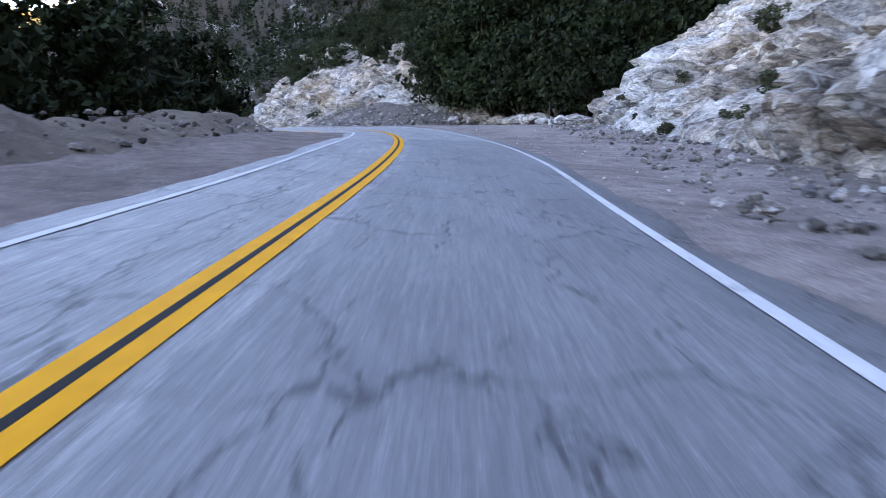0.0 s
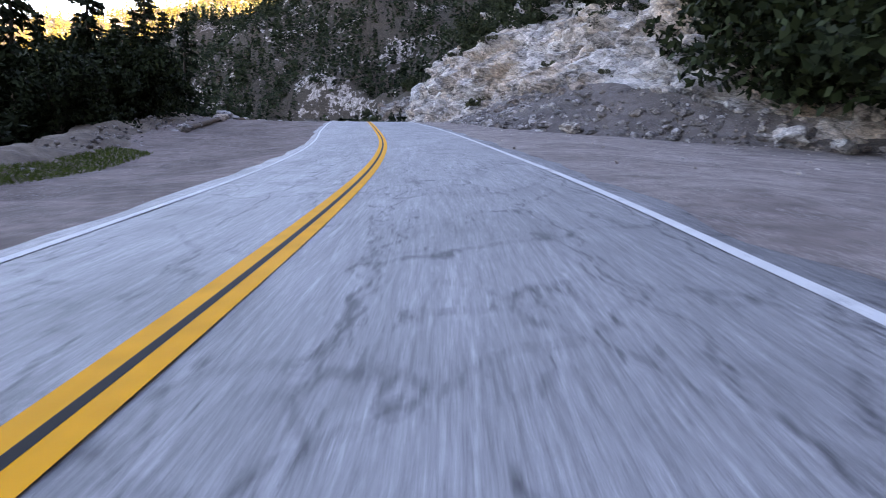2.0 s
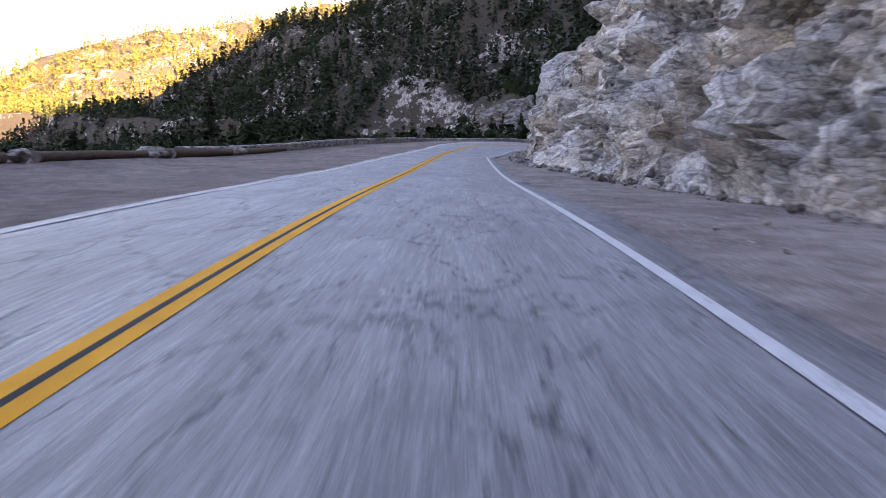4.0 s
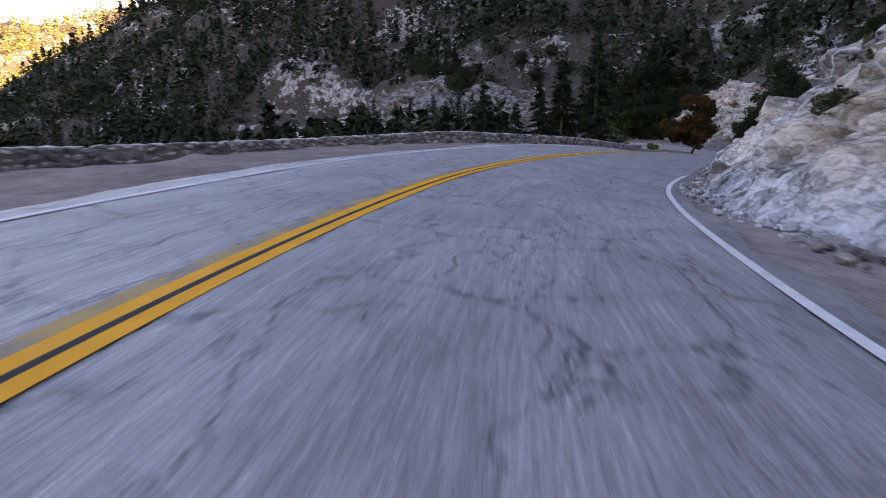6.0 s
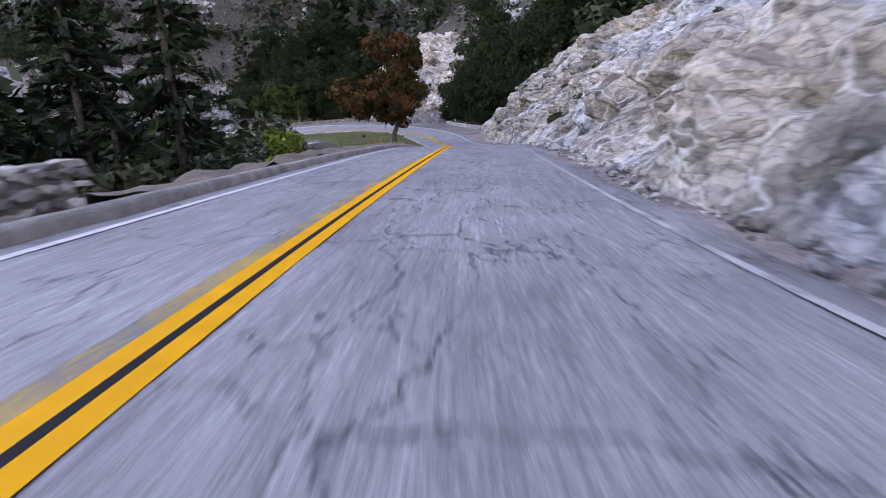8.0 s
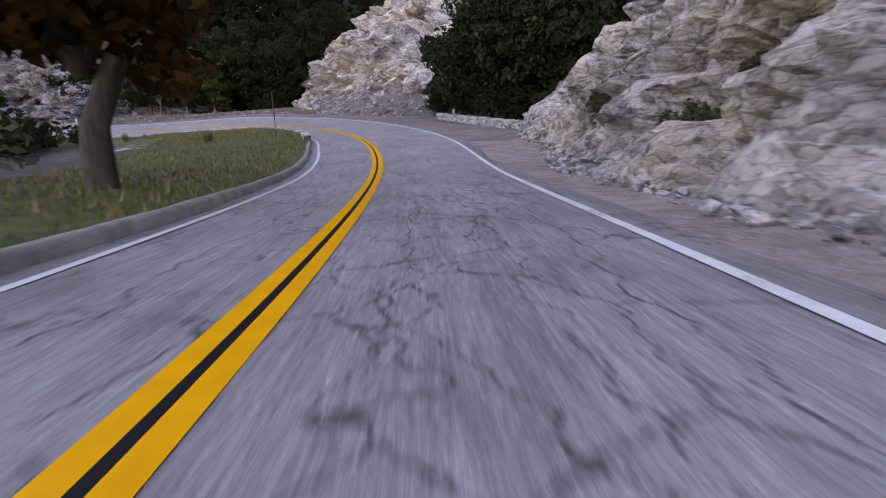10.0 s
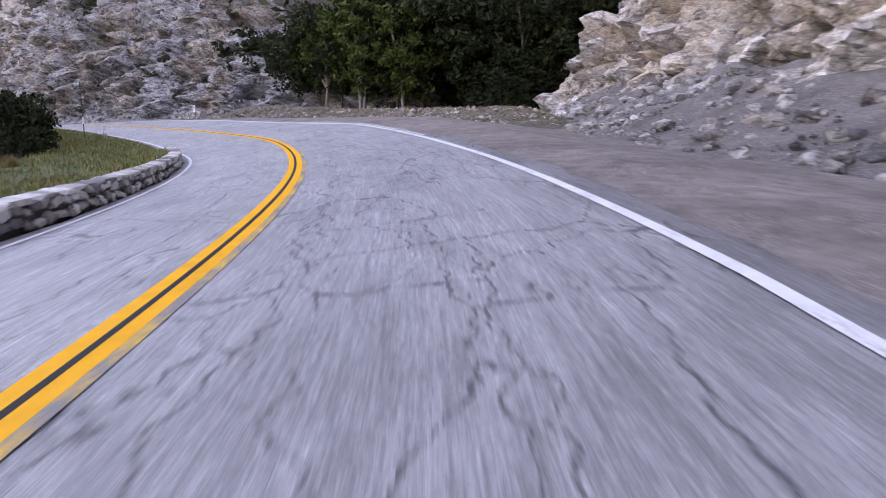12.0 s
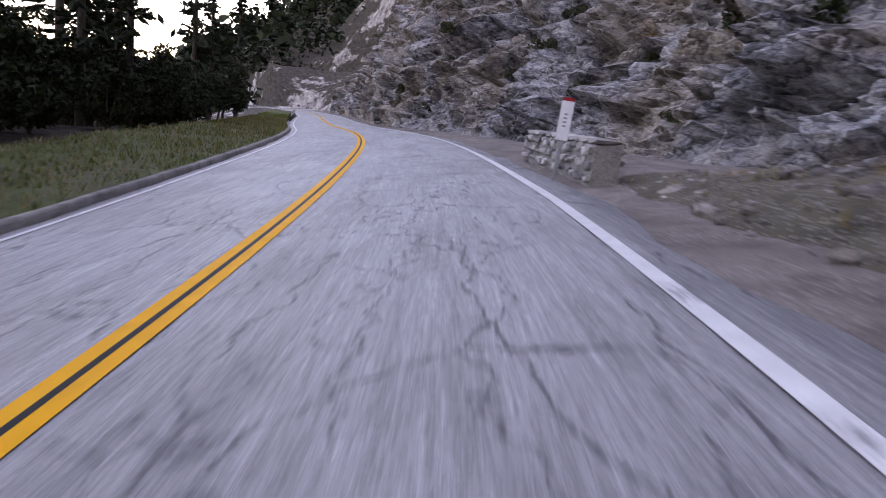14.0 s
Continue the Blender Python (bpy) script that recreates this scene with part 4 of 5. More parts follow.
stone_wall("stone_wall", "long low mortared rubble-stone roadside wall", 160, 252.5, lambda s: -foot_l(s) - 0.1, 0.55, 0.46, (200, 252.5), course=0.18)
stone_wall("stone_wall", "low retaining wall of stacked grey stones", 335.5, 386, lambda s: -line_l(s) - 0.52, 0.42, 0.42, (336, 368), course=0.17, joint=DARK_MORTAR, fill=0.3)
stone_wall("stone_wall", "short low stone wall before the wooded gully", 338, 356.5, table((336, 10.2), (341, 9.4), (346, 9.5), (351, 10.2), (357, 12.0)), 0.5, 0.42, (338, 357), course=0.18, up0=-0.05)
stone_wall("stone_wall", "short pale stone headwall beside the marker", 416.4, 422.5, table((416, 4.4), (425, 4.5)), 0.6, 0.5, (419, 425), course=0.2)

# ---- kerb ----
def kerb(s_from, s_to, label):
    prof = [(0.0, -0.06), (0.02, 0.10), (0.05, 0.15), (0.17, 0.16), (0.19, 0.1), (0.2, -0.2)]
    ob = ribbon("kerb", CONCRETE, s_from, s_to, [(lambda o: (lambda s: -line_l(s) - 0.33 - o))(o) for o, _ in prof], [u for _, u in prof], 0.5, label, "kerb", 0.012)
    return ob


kerb(243, 335.5, "worn low concrete kerb with dirt on it")
kerb(386, 470, "worn low concrete kerb along the turf")
up_g = table((250, .12), (262, .12), (320, .13), (335, .13), (336, .36), (385.5, .36), (386.5, .13), (550, .12))
fr2 = np.linspace(0, 1, 22)
out_g = [(lambda f: (lambda s: -line_l(s) - 0.5 - f * np.interp(s, [250, 275, 290, 302, 320, 345, 380, 430, 445, 520], [1.3, 1.6, 3.6, 9, 12, 11, 7.5, 6, 5.5, 5])))(f) for f in fr2]
rise_g = [(lambda f: (lambda s: up_g(s) + np.interp(s, [250, 340, 372, 385, 430, 470], [0, .05, .08, .3, .35, .15]) * np.sin(np.clip(f * 1.6, 0, 1) * 1.57) - 1.8 * np.clip((f - 0.72) / 0.28, 0, 1)))(f) for f in fr2]
ribbon("verge", DIRT, 253, 292, out_g, rise_g, 0.5, "narrow brown dirt and stone strip behind the kerb", "verge", 0.13)
verge = ribbon("verge", GRASSY, 292, 520, out_g, rise_g, 0.6, "thin green and brown turf verge behind the kerb", "verge", 0.07)

# ---- plants ----
def tube(points, radii, sides=6):
    """A tapered limb through points."""
    pts, vs = [Vector(p) for p in points], []
    for i, (p, r) in enumerate(zip(pts, radii)):
        t = (pts[min(i + 1, len(pts) - 1)] - pts[max(i - 1, 0)]).normalized()
        a = t.orthogonal().normalized()
        b = t.cross(a)
        for k in range(sides):
            w = 2 * math.pi * k / sides
            vs.append(p + (a * math.cos(w) + b * math.sin(w)) * r)
    fs = [(i * sides + k, i * sides + (k + 1) % sides, (i + 1) * sides + (k + 1) % sides, (i + 1) * sides + k) for i in range(len(pts) - 1) for k in range(sides)]
    return np.array([tuple(v) for v in vs]), np.array(fs)


def joined(pieces, tied=False):
    """One mesh of all pieces; tied: each is joined to the first by a web of wood inside it."""
    vs, fs, base = [], [], 0
    for v, f in pieces:
        if tied and base:
            fs.append(np.array([(len(pieces[0][0]) - 1, len(pieces[0][0]) - 2, base, base + 1)]))
        vs.append(v)
        fs.append(f + base)
        base += len(v)
    return np.vstack(vs), np.vstack(fs)


def leaves(centres, size, r, aspect=0.6, droop=0.0, dirs=None):
    """Small leaf quads, bent at random, at the centres."""
    n = len(centres)
    a = r.normal(size=(n, 3)) if dirs is None else dirs + r.normal(size=(n, 3)) * 0.35
    a[:, 2] -= droop
    a /= np.linalg.norm(a, axis=1)[:, None]
    b = np.cross(a, r.normal(size=(n, 3)))
    b /= np.linalg.norm(b, axis=1)[:, None]
    size = size * r.uniform(0.6, 1.3, n)[:, None]
    a, b = a * size, b * size * aspect
    v = np.stack([centres - a, centres - b * 0.9, centres + a, centres + b], 1).reshape(-1, 3)
    return v, np.arange(4 * n).reshape(n, 4)


def broad_tree(seed, height, spread, n, leaf, leaf_mat, bark, trunk_h=0.28, thick=0.03):
    """Meshes (trunk, crown) of a broadleaf tree: forked trunk, limbs, and leaf clumps in uneven lobes."""
    r = np.random.default_rng(seed)
    limbs, tips = [], []
    th = height * trunk_h
    limbs.append(tube([(0, 0, -0.4), (r.normal() * 0.1, r.normal() * 0.1, th * 0.5), (r.normal() * 0.2, r.normal() * 0.2, th)], [height * thick, height * thick * 0.8, height * thick * 0.65]))
    for k in range(9):
        w = k * 2.4 + r.uniform(-.4, .4)
        out = spread * r.uniform(0.45, 0.95)
        zz = height * r.uniform(0.42, 0.92)
        out *= math.sqrt(max(0.15, 1 - ((zz / height - 0.5) / 0.52) ** 2))
        end = np.array([math.cos(w) * out, math.sin(w) * out, zz])
        mid_p = end * np.array([0.45, 0.45, 0.0]) + np.array([0, 0, th + (zz - th) * 0.55])
        limbs.append(tube([(0, 0, th * 0.9), mid_p, end], [height * 0.016, height * 0.011, height * 0.004], 5))
        tips += [end, mid_p + r.normal(size=3) * 0.4]
    tips.append(np.array([0, 0, height * 0.9]))
    cs, per = [], n // len(tips)
    for t in tips:
        rad = spread * r.uniform(0.26, 0.46)
        sub = t + r.normal(size=(10, 3)) * rad * 0.55 * np.array([1, 1, 0.75])
        for c in sub:
            q = r.normal(size=(per // 10, 3))
            q = q / np.linalg.norm(q, axis=1)[:, None] * (rad * 0.42 * r.uniform(0.25, 1.0, (len(q), 1)) ** 0.6)
            cs.append(c + q * np.array([1, 1, 0.75]))
    cs = np.vstack(cs)
    cs = cs[cs[:, 2] > height * 0.16]
    return mesh_np("trunk", *joined(limbs, True), bark, True), mesh_np("crown", *leaves(cs, leaf, r, 0.55), leaf_mat)


def fir_tree(seed, height, spread, n, leaf_mat, bark, gaps=0.25):
    """Meshes (trunk, crown) of a conifer: straight trunk, whorls of drooping boughs with needle sprays."""
    r = np.random.default_rng(seed)
    limbs = [tube([(0, 0, -0.5), (0.05, 0, height * 0.5), (0, 0.05, height)], [height * 0.019, height * 0.012, 0.02])]
    cs, ds = [], []
    levels = int(height * 2.0)
    for k in range(levels):
        u = (k + 0.5) / levels
        if u < 0.1:
            continue
        z = height * u
        reach = spread * (1 - u) ** 0.75 * min(1, (u + 0.12) / 0.3)
        for j in range(5):
            if r.uniform() < gaps:
                continue
            w = r.uniform(0, 6.28)
            l = reach * r.uniform(0.55, 1.15) + 0.15
            end = np.array([math.cos(w) * l, math.sin(w) * l, z - l * r.uniform(0.05, 0.35)])
            limbs.append(tube([(0, 0, z), (np.array([0, 0, z]) + end) / 2 + [0, 0, l * 0.08], end], [0.035, 0.025, 0.008], 3))
            m = max(3, int(n / (levels * 4) * (0.4 + l / spread)))
            t = r.uniform(0.15, 1.0, m)[:, None]
            c = np.array([0, 0, z]) * (1 - t) + end * t + r.normal(size=(m, 3)) * np.array([0.16, 0.16, 0.07]) * (0.4 + l * 0.35)
            cs.append(c)
            ds.append(np.repeat([(math.cos(w), math.sin(w), -0.25)], m, 0) + r.normal(size=(m, 3)) * 0.5)
    return mesh_np("trunk", *joined(limbs[:1] + [(v, f) for v, f in limbs[1:]], True), bark, True), mesh_np("crown", *leaves(np.vstack(cs), 0.4, r, 0.34, 0.1, np.vstack(ds)), leaf_mat)


def shrub_meshes(seed, n, leaf, leaf_mat):
    r = np.random.default_rng(seed)
    limbs = []
    for k in range(7):
        w, l = r.uniform(0, 6.28), r.uniform(0.4, 0.8)
        limbs.append(tube([(0, 0, -0.2), (math.cos(w) * l * 0.4, math.sin(w) * l * 0.4, l * 0.5), (math.cos(w) * l, math.sin(w) * l, l)], [0.03, 0.02, 0.008], 4))
    lobes = r.normal(size=(11, 3)) * np.array([0.5, 0.5, 0.26]) + [0, 0, 0.5]
    q = r.normal(size=(n, 3))
    q = q / np.linalg.norm(q, axis=1)[:, None] * r.uniform(0.3, 1, (n, 1)) ** 0.5 * 0.34 + lobes[r.integers(0, 11, n)]
    q = q[q[:, 2] > 0.0]
    return mesh_np("stems", *joined(limbs, True), BARK, True), mesh_np("leaves", *leaves(q, leaf, r, 0.55), leaf_mat)


def plant(name, meshes, label, category, group, names=("trunk", "crown")):
    root = thing(name)
    for n, me in zip(names, meshes):
        part(n, me, root)
    return tagged(root, label, category, group)


OAKS = [plant("live_oak", broad_tree(k, 8.5, 4.2, 7600, 0.23, OAK_LEAF, BARK), "dark green dense live oak on the slope", "tree", "live oaks") for k in (1, 2, 3)]
FIRS = [plant("fir_tree", fir_tree(k + 10, 14, 3.1, 3000, PINE_LEAF, BARK, 0.2 + 0.12 * k), "tall dark green fir with drooping boughs", "tree", "firs") for k in (0, 1, 2)]
THIN_FIRS = [plant("fir_tree", fir_tree(k + 70, 15, 2.9, 1500, PINE_LEAF, BARK, 0.42 + 0.1 * k), "thin dark fir with gaps between its boughs", "tree", "firs against the sky") for k in (0, 1)]
GREENS = [plant("alder_tree", broad_tree(k + 20, 9.5, 3.8, 6500, 0.19, GREEN_LEAF, PALE_BARK, 0.34, 0.017), "green broadleaf tree with a pale trunk", "tree", "alders") for k in (0, 1)]
SHRUBS = [plant("shrub", shrub_meshes(k + 30, 900, 0.12, SCRUB_LEAF), "grey-green chaparral shrub on the rock", "shrub", "shrubs on the rock", ("stems", "leaves")) for k in (0, 1, 2)]
BROOMS = [plant("broom_shrub", shrub_meshes(k + 40, 1500, 0.1, BRIGHT_LEAF), "bright yellow-green rounded shrub", "shrub", "green shrubs", ("stems", "leaves")) for k in (0,)]
used = set()


def grow(kinds, k, x, y, size, z=None, sink=0.15, turn=None):
    src = kinds[k % len(kinds)]
    if z is None:
        z = float(ground_z(np.array([x]), np.array([y]))[0])
    m = pose(x, y, z - sink, rz=(turn if turn is not None else (k * 137.5 + x * 13) % 360)) @ Matrix.Scale(size, 4)
    if src.name not in used:
        used.add(src.name)
        src.matrix_basis = m
        return src
    ob = copy_thing(src, m)
    ob.scale = (size,) * 3
    return ob


def grow_sd(kinds, k, s, d, size, up=None):
    p = along(s, d, 0 if up is None else up)
    return grow(kinds, k, float(p[0]), float(p[1]), size, None if up is None else float(p[2]))


# crowns with SHADE_LEAF carry the canopy's shade in their leaf colour
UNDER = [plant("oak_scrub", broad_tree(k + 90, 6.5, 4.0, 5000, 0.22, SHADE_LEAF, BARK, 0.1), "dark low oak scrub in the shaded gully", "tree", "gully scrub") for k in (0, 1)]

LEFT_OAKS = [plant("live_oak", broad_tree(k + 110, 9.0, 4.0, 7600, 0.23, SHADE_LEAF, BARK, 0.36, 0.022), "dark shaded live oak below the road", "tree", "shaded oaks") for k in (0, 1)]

# wooded gully after the first rock face, and its upper slope
for k in range(40):
    s_ = 62 + (k * 7.3) % 36
    d_ = 25 + (k * 3.7) % 22 - max(0, s_ - 84) * 0.2
    grow_sd(UNDER, k, s_, d_, 1.35 + 0.7 * ((k * 31) % 10) / 10)
# oaks on top of the second face
for k in range(44):
    s_ = 92 + (k * 8.9) % 78
    grow_sd(OAKS, k + 1, s_, float(foot_r(s_) + rock_h(s_) / lean_r(s_) * 0.62 + 1.0 + (k * 2.3) % 15), 0.55 + 0.45 * ((k * 17) % 10) / 10)
# trees on the left, below the road
for k in range(56):
    s_ = -6 + (k * 11.7) % 128
    d_ = -float(foot_l(s_)) - 4.5 - (k * 5.3) % 26
    if k % 3:
        grow_sd(LEFT_OAKS, k, s_, d_, 0.75 + 0.45 * ((k * 29) % 10) / 10)
    else:
        grow_sd(FIRS, k, s_, d_, 0.75 + 0.5 * ((k * 13) % 10) / 10)
for k, (s_, d_, g) in enumerate([(112, -19, .95), (118, -21.5, 1.05), (124, -20.5, .9), (130, -23, 1.0), (107, -22, 1.0), (115, -27, 1.15), (126, -28, 1.1), (137, -25, .95), (103, -19, .8), (121, -33, 1.2)]):
    grow_sd(LEFT_OAKS, k, s_, d_, g)
for k, (s_, d_, z_) in enumerate([(116, -23, 1.15), (110, -26, 1.25), (139, -21, .95), (143, -24.5, 1.1), (150, -27, .9), (134, -25, 1.0), (128, -23, .8), (122, -26, .9), (146, -31, 1.2), (155, -33, 1.0)]):
    grow_sd(FIRS, k, s_, d_, z_)
# beyond the long wall
for k in range(18):
    s_ = 232 + (k * 7.9) % 56
    grow_sd(LEFT_OAKS if k % 3 == 0 else FIRS, k, s_, -(13 + 0.6 * (s_ - 228) + (k * 3.1) % 9), 0.85 + 0.4 * ((k * 11) % 10) / 10)
for k in range(80):
    s_ = 165 + (k * 9.1) % 120
    d_ = -float(foot_l(s_)) - 15 - (k * 8.7) % 66
    grow_sd(FIRS if k % 4 else OAKS, k, s_, d_, 0.6 + 0.5 * ((k * 23) % 10) / 10)
for k, (s_, d_, g) in enumerate([(287, -17, 1.45), (283, -21, 1.3), (291, -23, 1.2), (276, -22, 1.1), (268, -19, .9)]):
    grow_sd(FIRS, k, s_, d_, g)
for k, (s_, d_, g) in enumerate([(267.5, -5.2, 1.1)]):
    grow_sd(BROOMS, k, s_, d_, g, -0.35)
for k, (s_, d_, g) in enumerate([(258, -6.2, 1.5), (263, -8.5, 1.9), (253, -7.5, 1.6), (273, -8, 1.6), (279, -9.5, 1.7), (285, -8, 1.3), (249, -9, 1.9), (256, -11, 2.1)]):
    grow_sd(SHRUBS, k, s_, d_, g)
# gully behind the short wall
for k, (s_, d_, g) in enumerate([(356, 16.5, 1.15), (351, 17.5, 1.25), (347, 20, 1.1), (353, 22, 1.3), (344, 24, 1.2), (349, 27, 1.2), (357, 25, 1.0), (341, 28, 1.1)]):
    grow_sd(GREENS if k in (0, 1, 2) else OAKS, k, s_, d_, g)
for k in range(16):
    grow_sd(LEFT_OAKS, k, 338 + (k * 5.1) % 26, 30 + (k * 4.7) % 26, 0.9 + 0.3 * ((k * 7) % 10) / 10)
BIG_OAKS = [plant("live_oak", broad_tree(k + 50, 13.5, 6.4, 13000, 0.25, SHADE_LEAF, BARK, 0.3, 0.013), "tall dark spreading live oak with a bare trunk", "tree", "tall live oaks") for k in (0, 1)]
for k, (s_, d_, g) in enumerate([(345, 18.5, 1.0), (349, 16.5, .95), (353, 19, 1.05), (341, 21.5, .95), (346, 25, 1.1), (352, 27, 1.1), (358, 21, .9), (361, 26, 1.0), (339, 29, 1.0), (353.5, 15, .8), (349.5, 14, .75), (344, 15.5, .8)]):
    grow_sd(BIG_OAKS, k, s_, d_, g)
for k, (s_, d_, g) in enumerate([(411, 15, .72), (415, 15, .7), (406, 17.5, .8), (418.5, 16.5, .7), (398, 24, .8), (402, 21.5, .95), (407, 21, 1.0), (413, 27, 1.0), (405, 29, 1.1), (412, 32, 1.1), (420, 31, 1.0), (399, 33, 1.0)]):
    grow_sd(BIG_OAKS, k, s_, d_, g)
for k in range(16):
    grow_sd(UNDER, k, 337 + (k * 4.3) % 12, 12.6 + (k * 1.7) % 4, 0.3 + 0.2 * ((k * 7) % 10) / 10)
for k in range(22):
    grow_sd(UNDER, k, 338 + (k * 5.3) % 15, 15 + (k * 2.9) % 12, 0.5 + 0.35 * ((k * 7) % 10) / 10)
for k in range(20):
    grow_sd(UNDER, k, 396 + (k * 4.7) % 30, 20 + (k * 2.3) % 12, 0.55 + 0.35 * ((k * 7) % 10) / 10)
for k, (s_, d_, g) in enumerate([(427, 19, .9), (430, 17.5, .95), (433, 18, .85), (424, 22, 1.0), (437, 18, .8)]):
    grow_sd(UNDER, k, s_, d_, g)
for k, (s_, d_, g) in enumerate([(352.5, 13.2, .65), (355, 13.5, .75), (351, 15.5, .9), (354.5, 16.5, .95), (357, 15.5, .8), (358.5, 18, .95), (348, 13, .6), (359, 13.6, .34), (360.5, 14.4, .42), (361.5, 15.8, .5)]):
    grow_sd(UNDER, k, s_, d_, g)
# gully between the outcrop and the cliff
for k, (s_, d_, g) in enumerate([(407, 14.6, 1.05), (409, 16, 1.1), (403.5, 16.5, 1.0), (412, 14.2, .9)]):
    grow_sd(GREENS, k, s_, d_, g)
for k in range(16):
    grow_sd(LEFT_OAKS, k + 2, 400 + (k * 3.9) % 26, 27 + (k * 5.3) % 30, 0.75 + 0.4 * ((k * 19) % 10) / 10)
# above the far end of the cliff
for k in range(16):
    s_ = 468 + (k * 9.3) % 62
    grow_sd(OAKS if k % 3 else FIRS, k, s_, float(foot_r(s_)) + 9 + (k * 4.1) % 26, 0.7 + 0.4 * ((k * 7) % 10) / 10)
# dark scrub behind the grassy verge
for k in range(30):
    s_ = 392 + (k * 6.7) % 62
    grow_sd(UNDER, k, s_, -9.5 - (k * 2.7) % 7, 0.38 + 0.25 * ((k * 7) % 10) / 10)
# left of the last stretch
for k in range(15):
    s_ = 418 + (k * 7.7) % 92
    d_ = -17 - (k * 4.3) % 26 + max(0, s_ - 450) * 0.12
    grow_sd(THIN_FIRS if k % 5 else OAKS, k, s_, d_, 0.9 + 0.45 * ((k * 11) % 10) / 10)
for k, (s_, d_, g) in enumerate([(436, -15, .8), (441, -13, .75), (446, -12, .8), (451, -11, .75), (456, -10, .8), (462, -9.5, .75), (468, -9, .8), (448, -16, 1.0), (458, -15, 1.0), (474, -10, .8), (480, -9, .8), (434, -19, 1.0)]):
    grow_sd(THIN_FIRS if k % 3 else OAKS, k, s_, d_, g * (1.15 if k % 3 else 0.7))
# on the outcrop and above the cliffs
for k in range(40):
    s_ = (190 + (k * 11.3) % 145) if k < 22 else (430 + (k * 8.1) % 80)
    grow_sd(OAKS if k % 3 else SHRUBS, k, s_, float(foot_r(s_) + rock_h(s_) / lean_r(s_) * 0.95 + 4 + (k * 3.3) % 22), 0.45 + 0.4 * ((k * 13) % 10) / 10)

rusty = plant("oak_tree", broad_tree(77, 11.2, 5.0, 21000, 0.23, RUSTY_LEAF, BARK, 0.22), "round oak with rust-brown and green leaves on turf", "tree", "")
rusty.matrix_basis = pose(*at(314, -5.0, 0.1), rz=40)

# shrubs on the rock faces: placed on the surface by a ray from the road side
scene.view_layers[0].update()
graph = bpy.context.evaluated_depsgraph_get()


def on_rock(s, d_from, up):
    a, b = Vector(at(s, d_from, up)), Vector(at(s, d_from + 1, up - 0.12))
    hit, place, normal, _, ob, _ = scene.ray_cast(graph, a, (b - a).normalized(), distance=40)
    return place if hit and ob.name.startswith(("rock_face", "ground")) else None


spots = [(31.5, 2.0, .55), (36, 4.9, .6), (24, 2.6, .5), (21, 4.2, .6), (17, 3.0, .5), (27, 6.5, .9), (15, 5.6, .8), (40, 2.4, .5), (46, 3.6, .5), (19, 7.0, 1.0), (33, 7.4, .8), (12, 2.2, .7),
         (127.5, 2.4, 1.5), (122, 2.7, .7), (127, 1.5, .5), (119, 1.9, .5), (124, 2.2, .5), (140, 7, .7), (150, 9, .7), (112, 6, .7), (135, 11, .8), (158, 12, .7), (104, 5, .6)]
spots += [(190 + (k * 9.7) % 145, 1.5 + (k * 2.9) % 9, 0.4 + 0.5 * ((k * 7) % 10) / 10) for k in range(34)]
spots += [(432 + (k * 7.3) % 80, 2 + (k * 3.1) % 12, 0.45 + 0.5 * ((k * 3) % 10) / 10) for k in range(26)]
for k, (s_, up, g) in enumerate(spots):
    p = on_rock(s_, 2.0, up)
    if p is not None:
        grow(SHRUBS, k, p.x, p.y, g, p.z, 0.2)


def far_woods(name, n, test, label, leaf_mat, seed, fir=0.6, size=(9, 19)):
    """Many small trees joined into one: needle or leaf clumps round thin trunks."""
    r = np.random.default_rng(seed)
    got = []
    while sum(len(g) for g in got) < n:
        p = test(r)
        z = sheet_z(p[:, 0], p[:, 1])
        got.append(np.c_[p, z])
    pts = np.vstack(got)[:n]
    vs, fs, base = [], [], 0
    for x, y, z in pts:
        h = r.uniform(*size)
        m = 24
        u = r.uniform(0.05, 1, m)
        if r.uniform() < fir:
            rad = h * 0.17 * (1 - u) ** 0.8 + 0.12
        else:
            h *= 0.6
            rad = h * 0.42 * np.sqrt(np.clip(1 - ((u - 0.5) / 0.55) ** 2, 0.05, 1))
        w = r.uniform(0, 6.28, m)
        q = np.sqrt(r.uniform(0.1, 1, m)) * rad
        c = np.stack([x + np.cos(w) * q, y + np.sin(w) * q, z + u * h], 1)
        dirs = np.stack([np.cos(w), np.sin(w), -0.4 + 0 * w], 1)
        v, f = leaves(c, h * 0.115, r, 0.5, 0, dirs)
        vs.append(v)
        fs.append(f + base)
        base += len(v)
    return tagged(new(name, mesh_np(name, np.vstack(vs), np.vstack(fs), leaf_mat)), label, "woods", kind="stuff")


def region(x0, x1, y0, y1, keep):
    def pick(r, n=600):
        x, y = r.uniform(x0, x1, n), r.uniform(y0, y1, n)
        s_, d_ = nearest(x, y)
        ok = keep(x, y, s_, d_, fbm(np.stack([x, y, 0 * x], 1) / 30, 3, 4))
        return np.stack([x[ok], y[ok]], 1)
    return pick


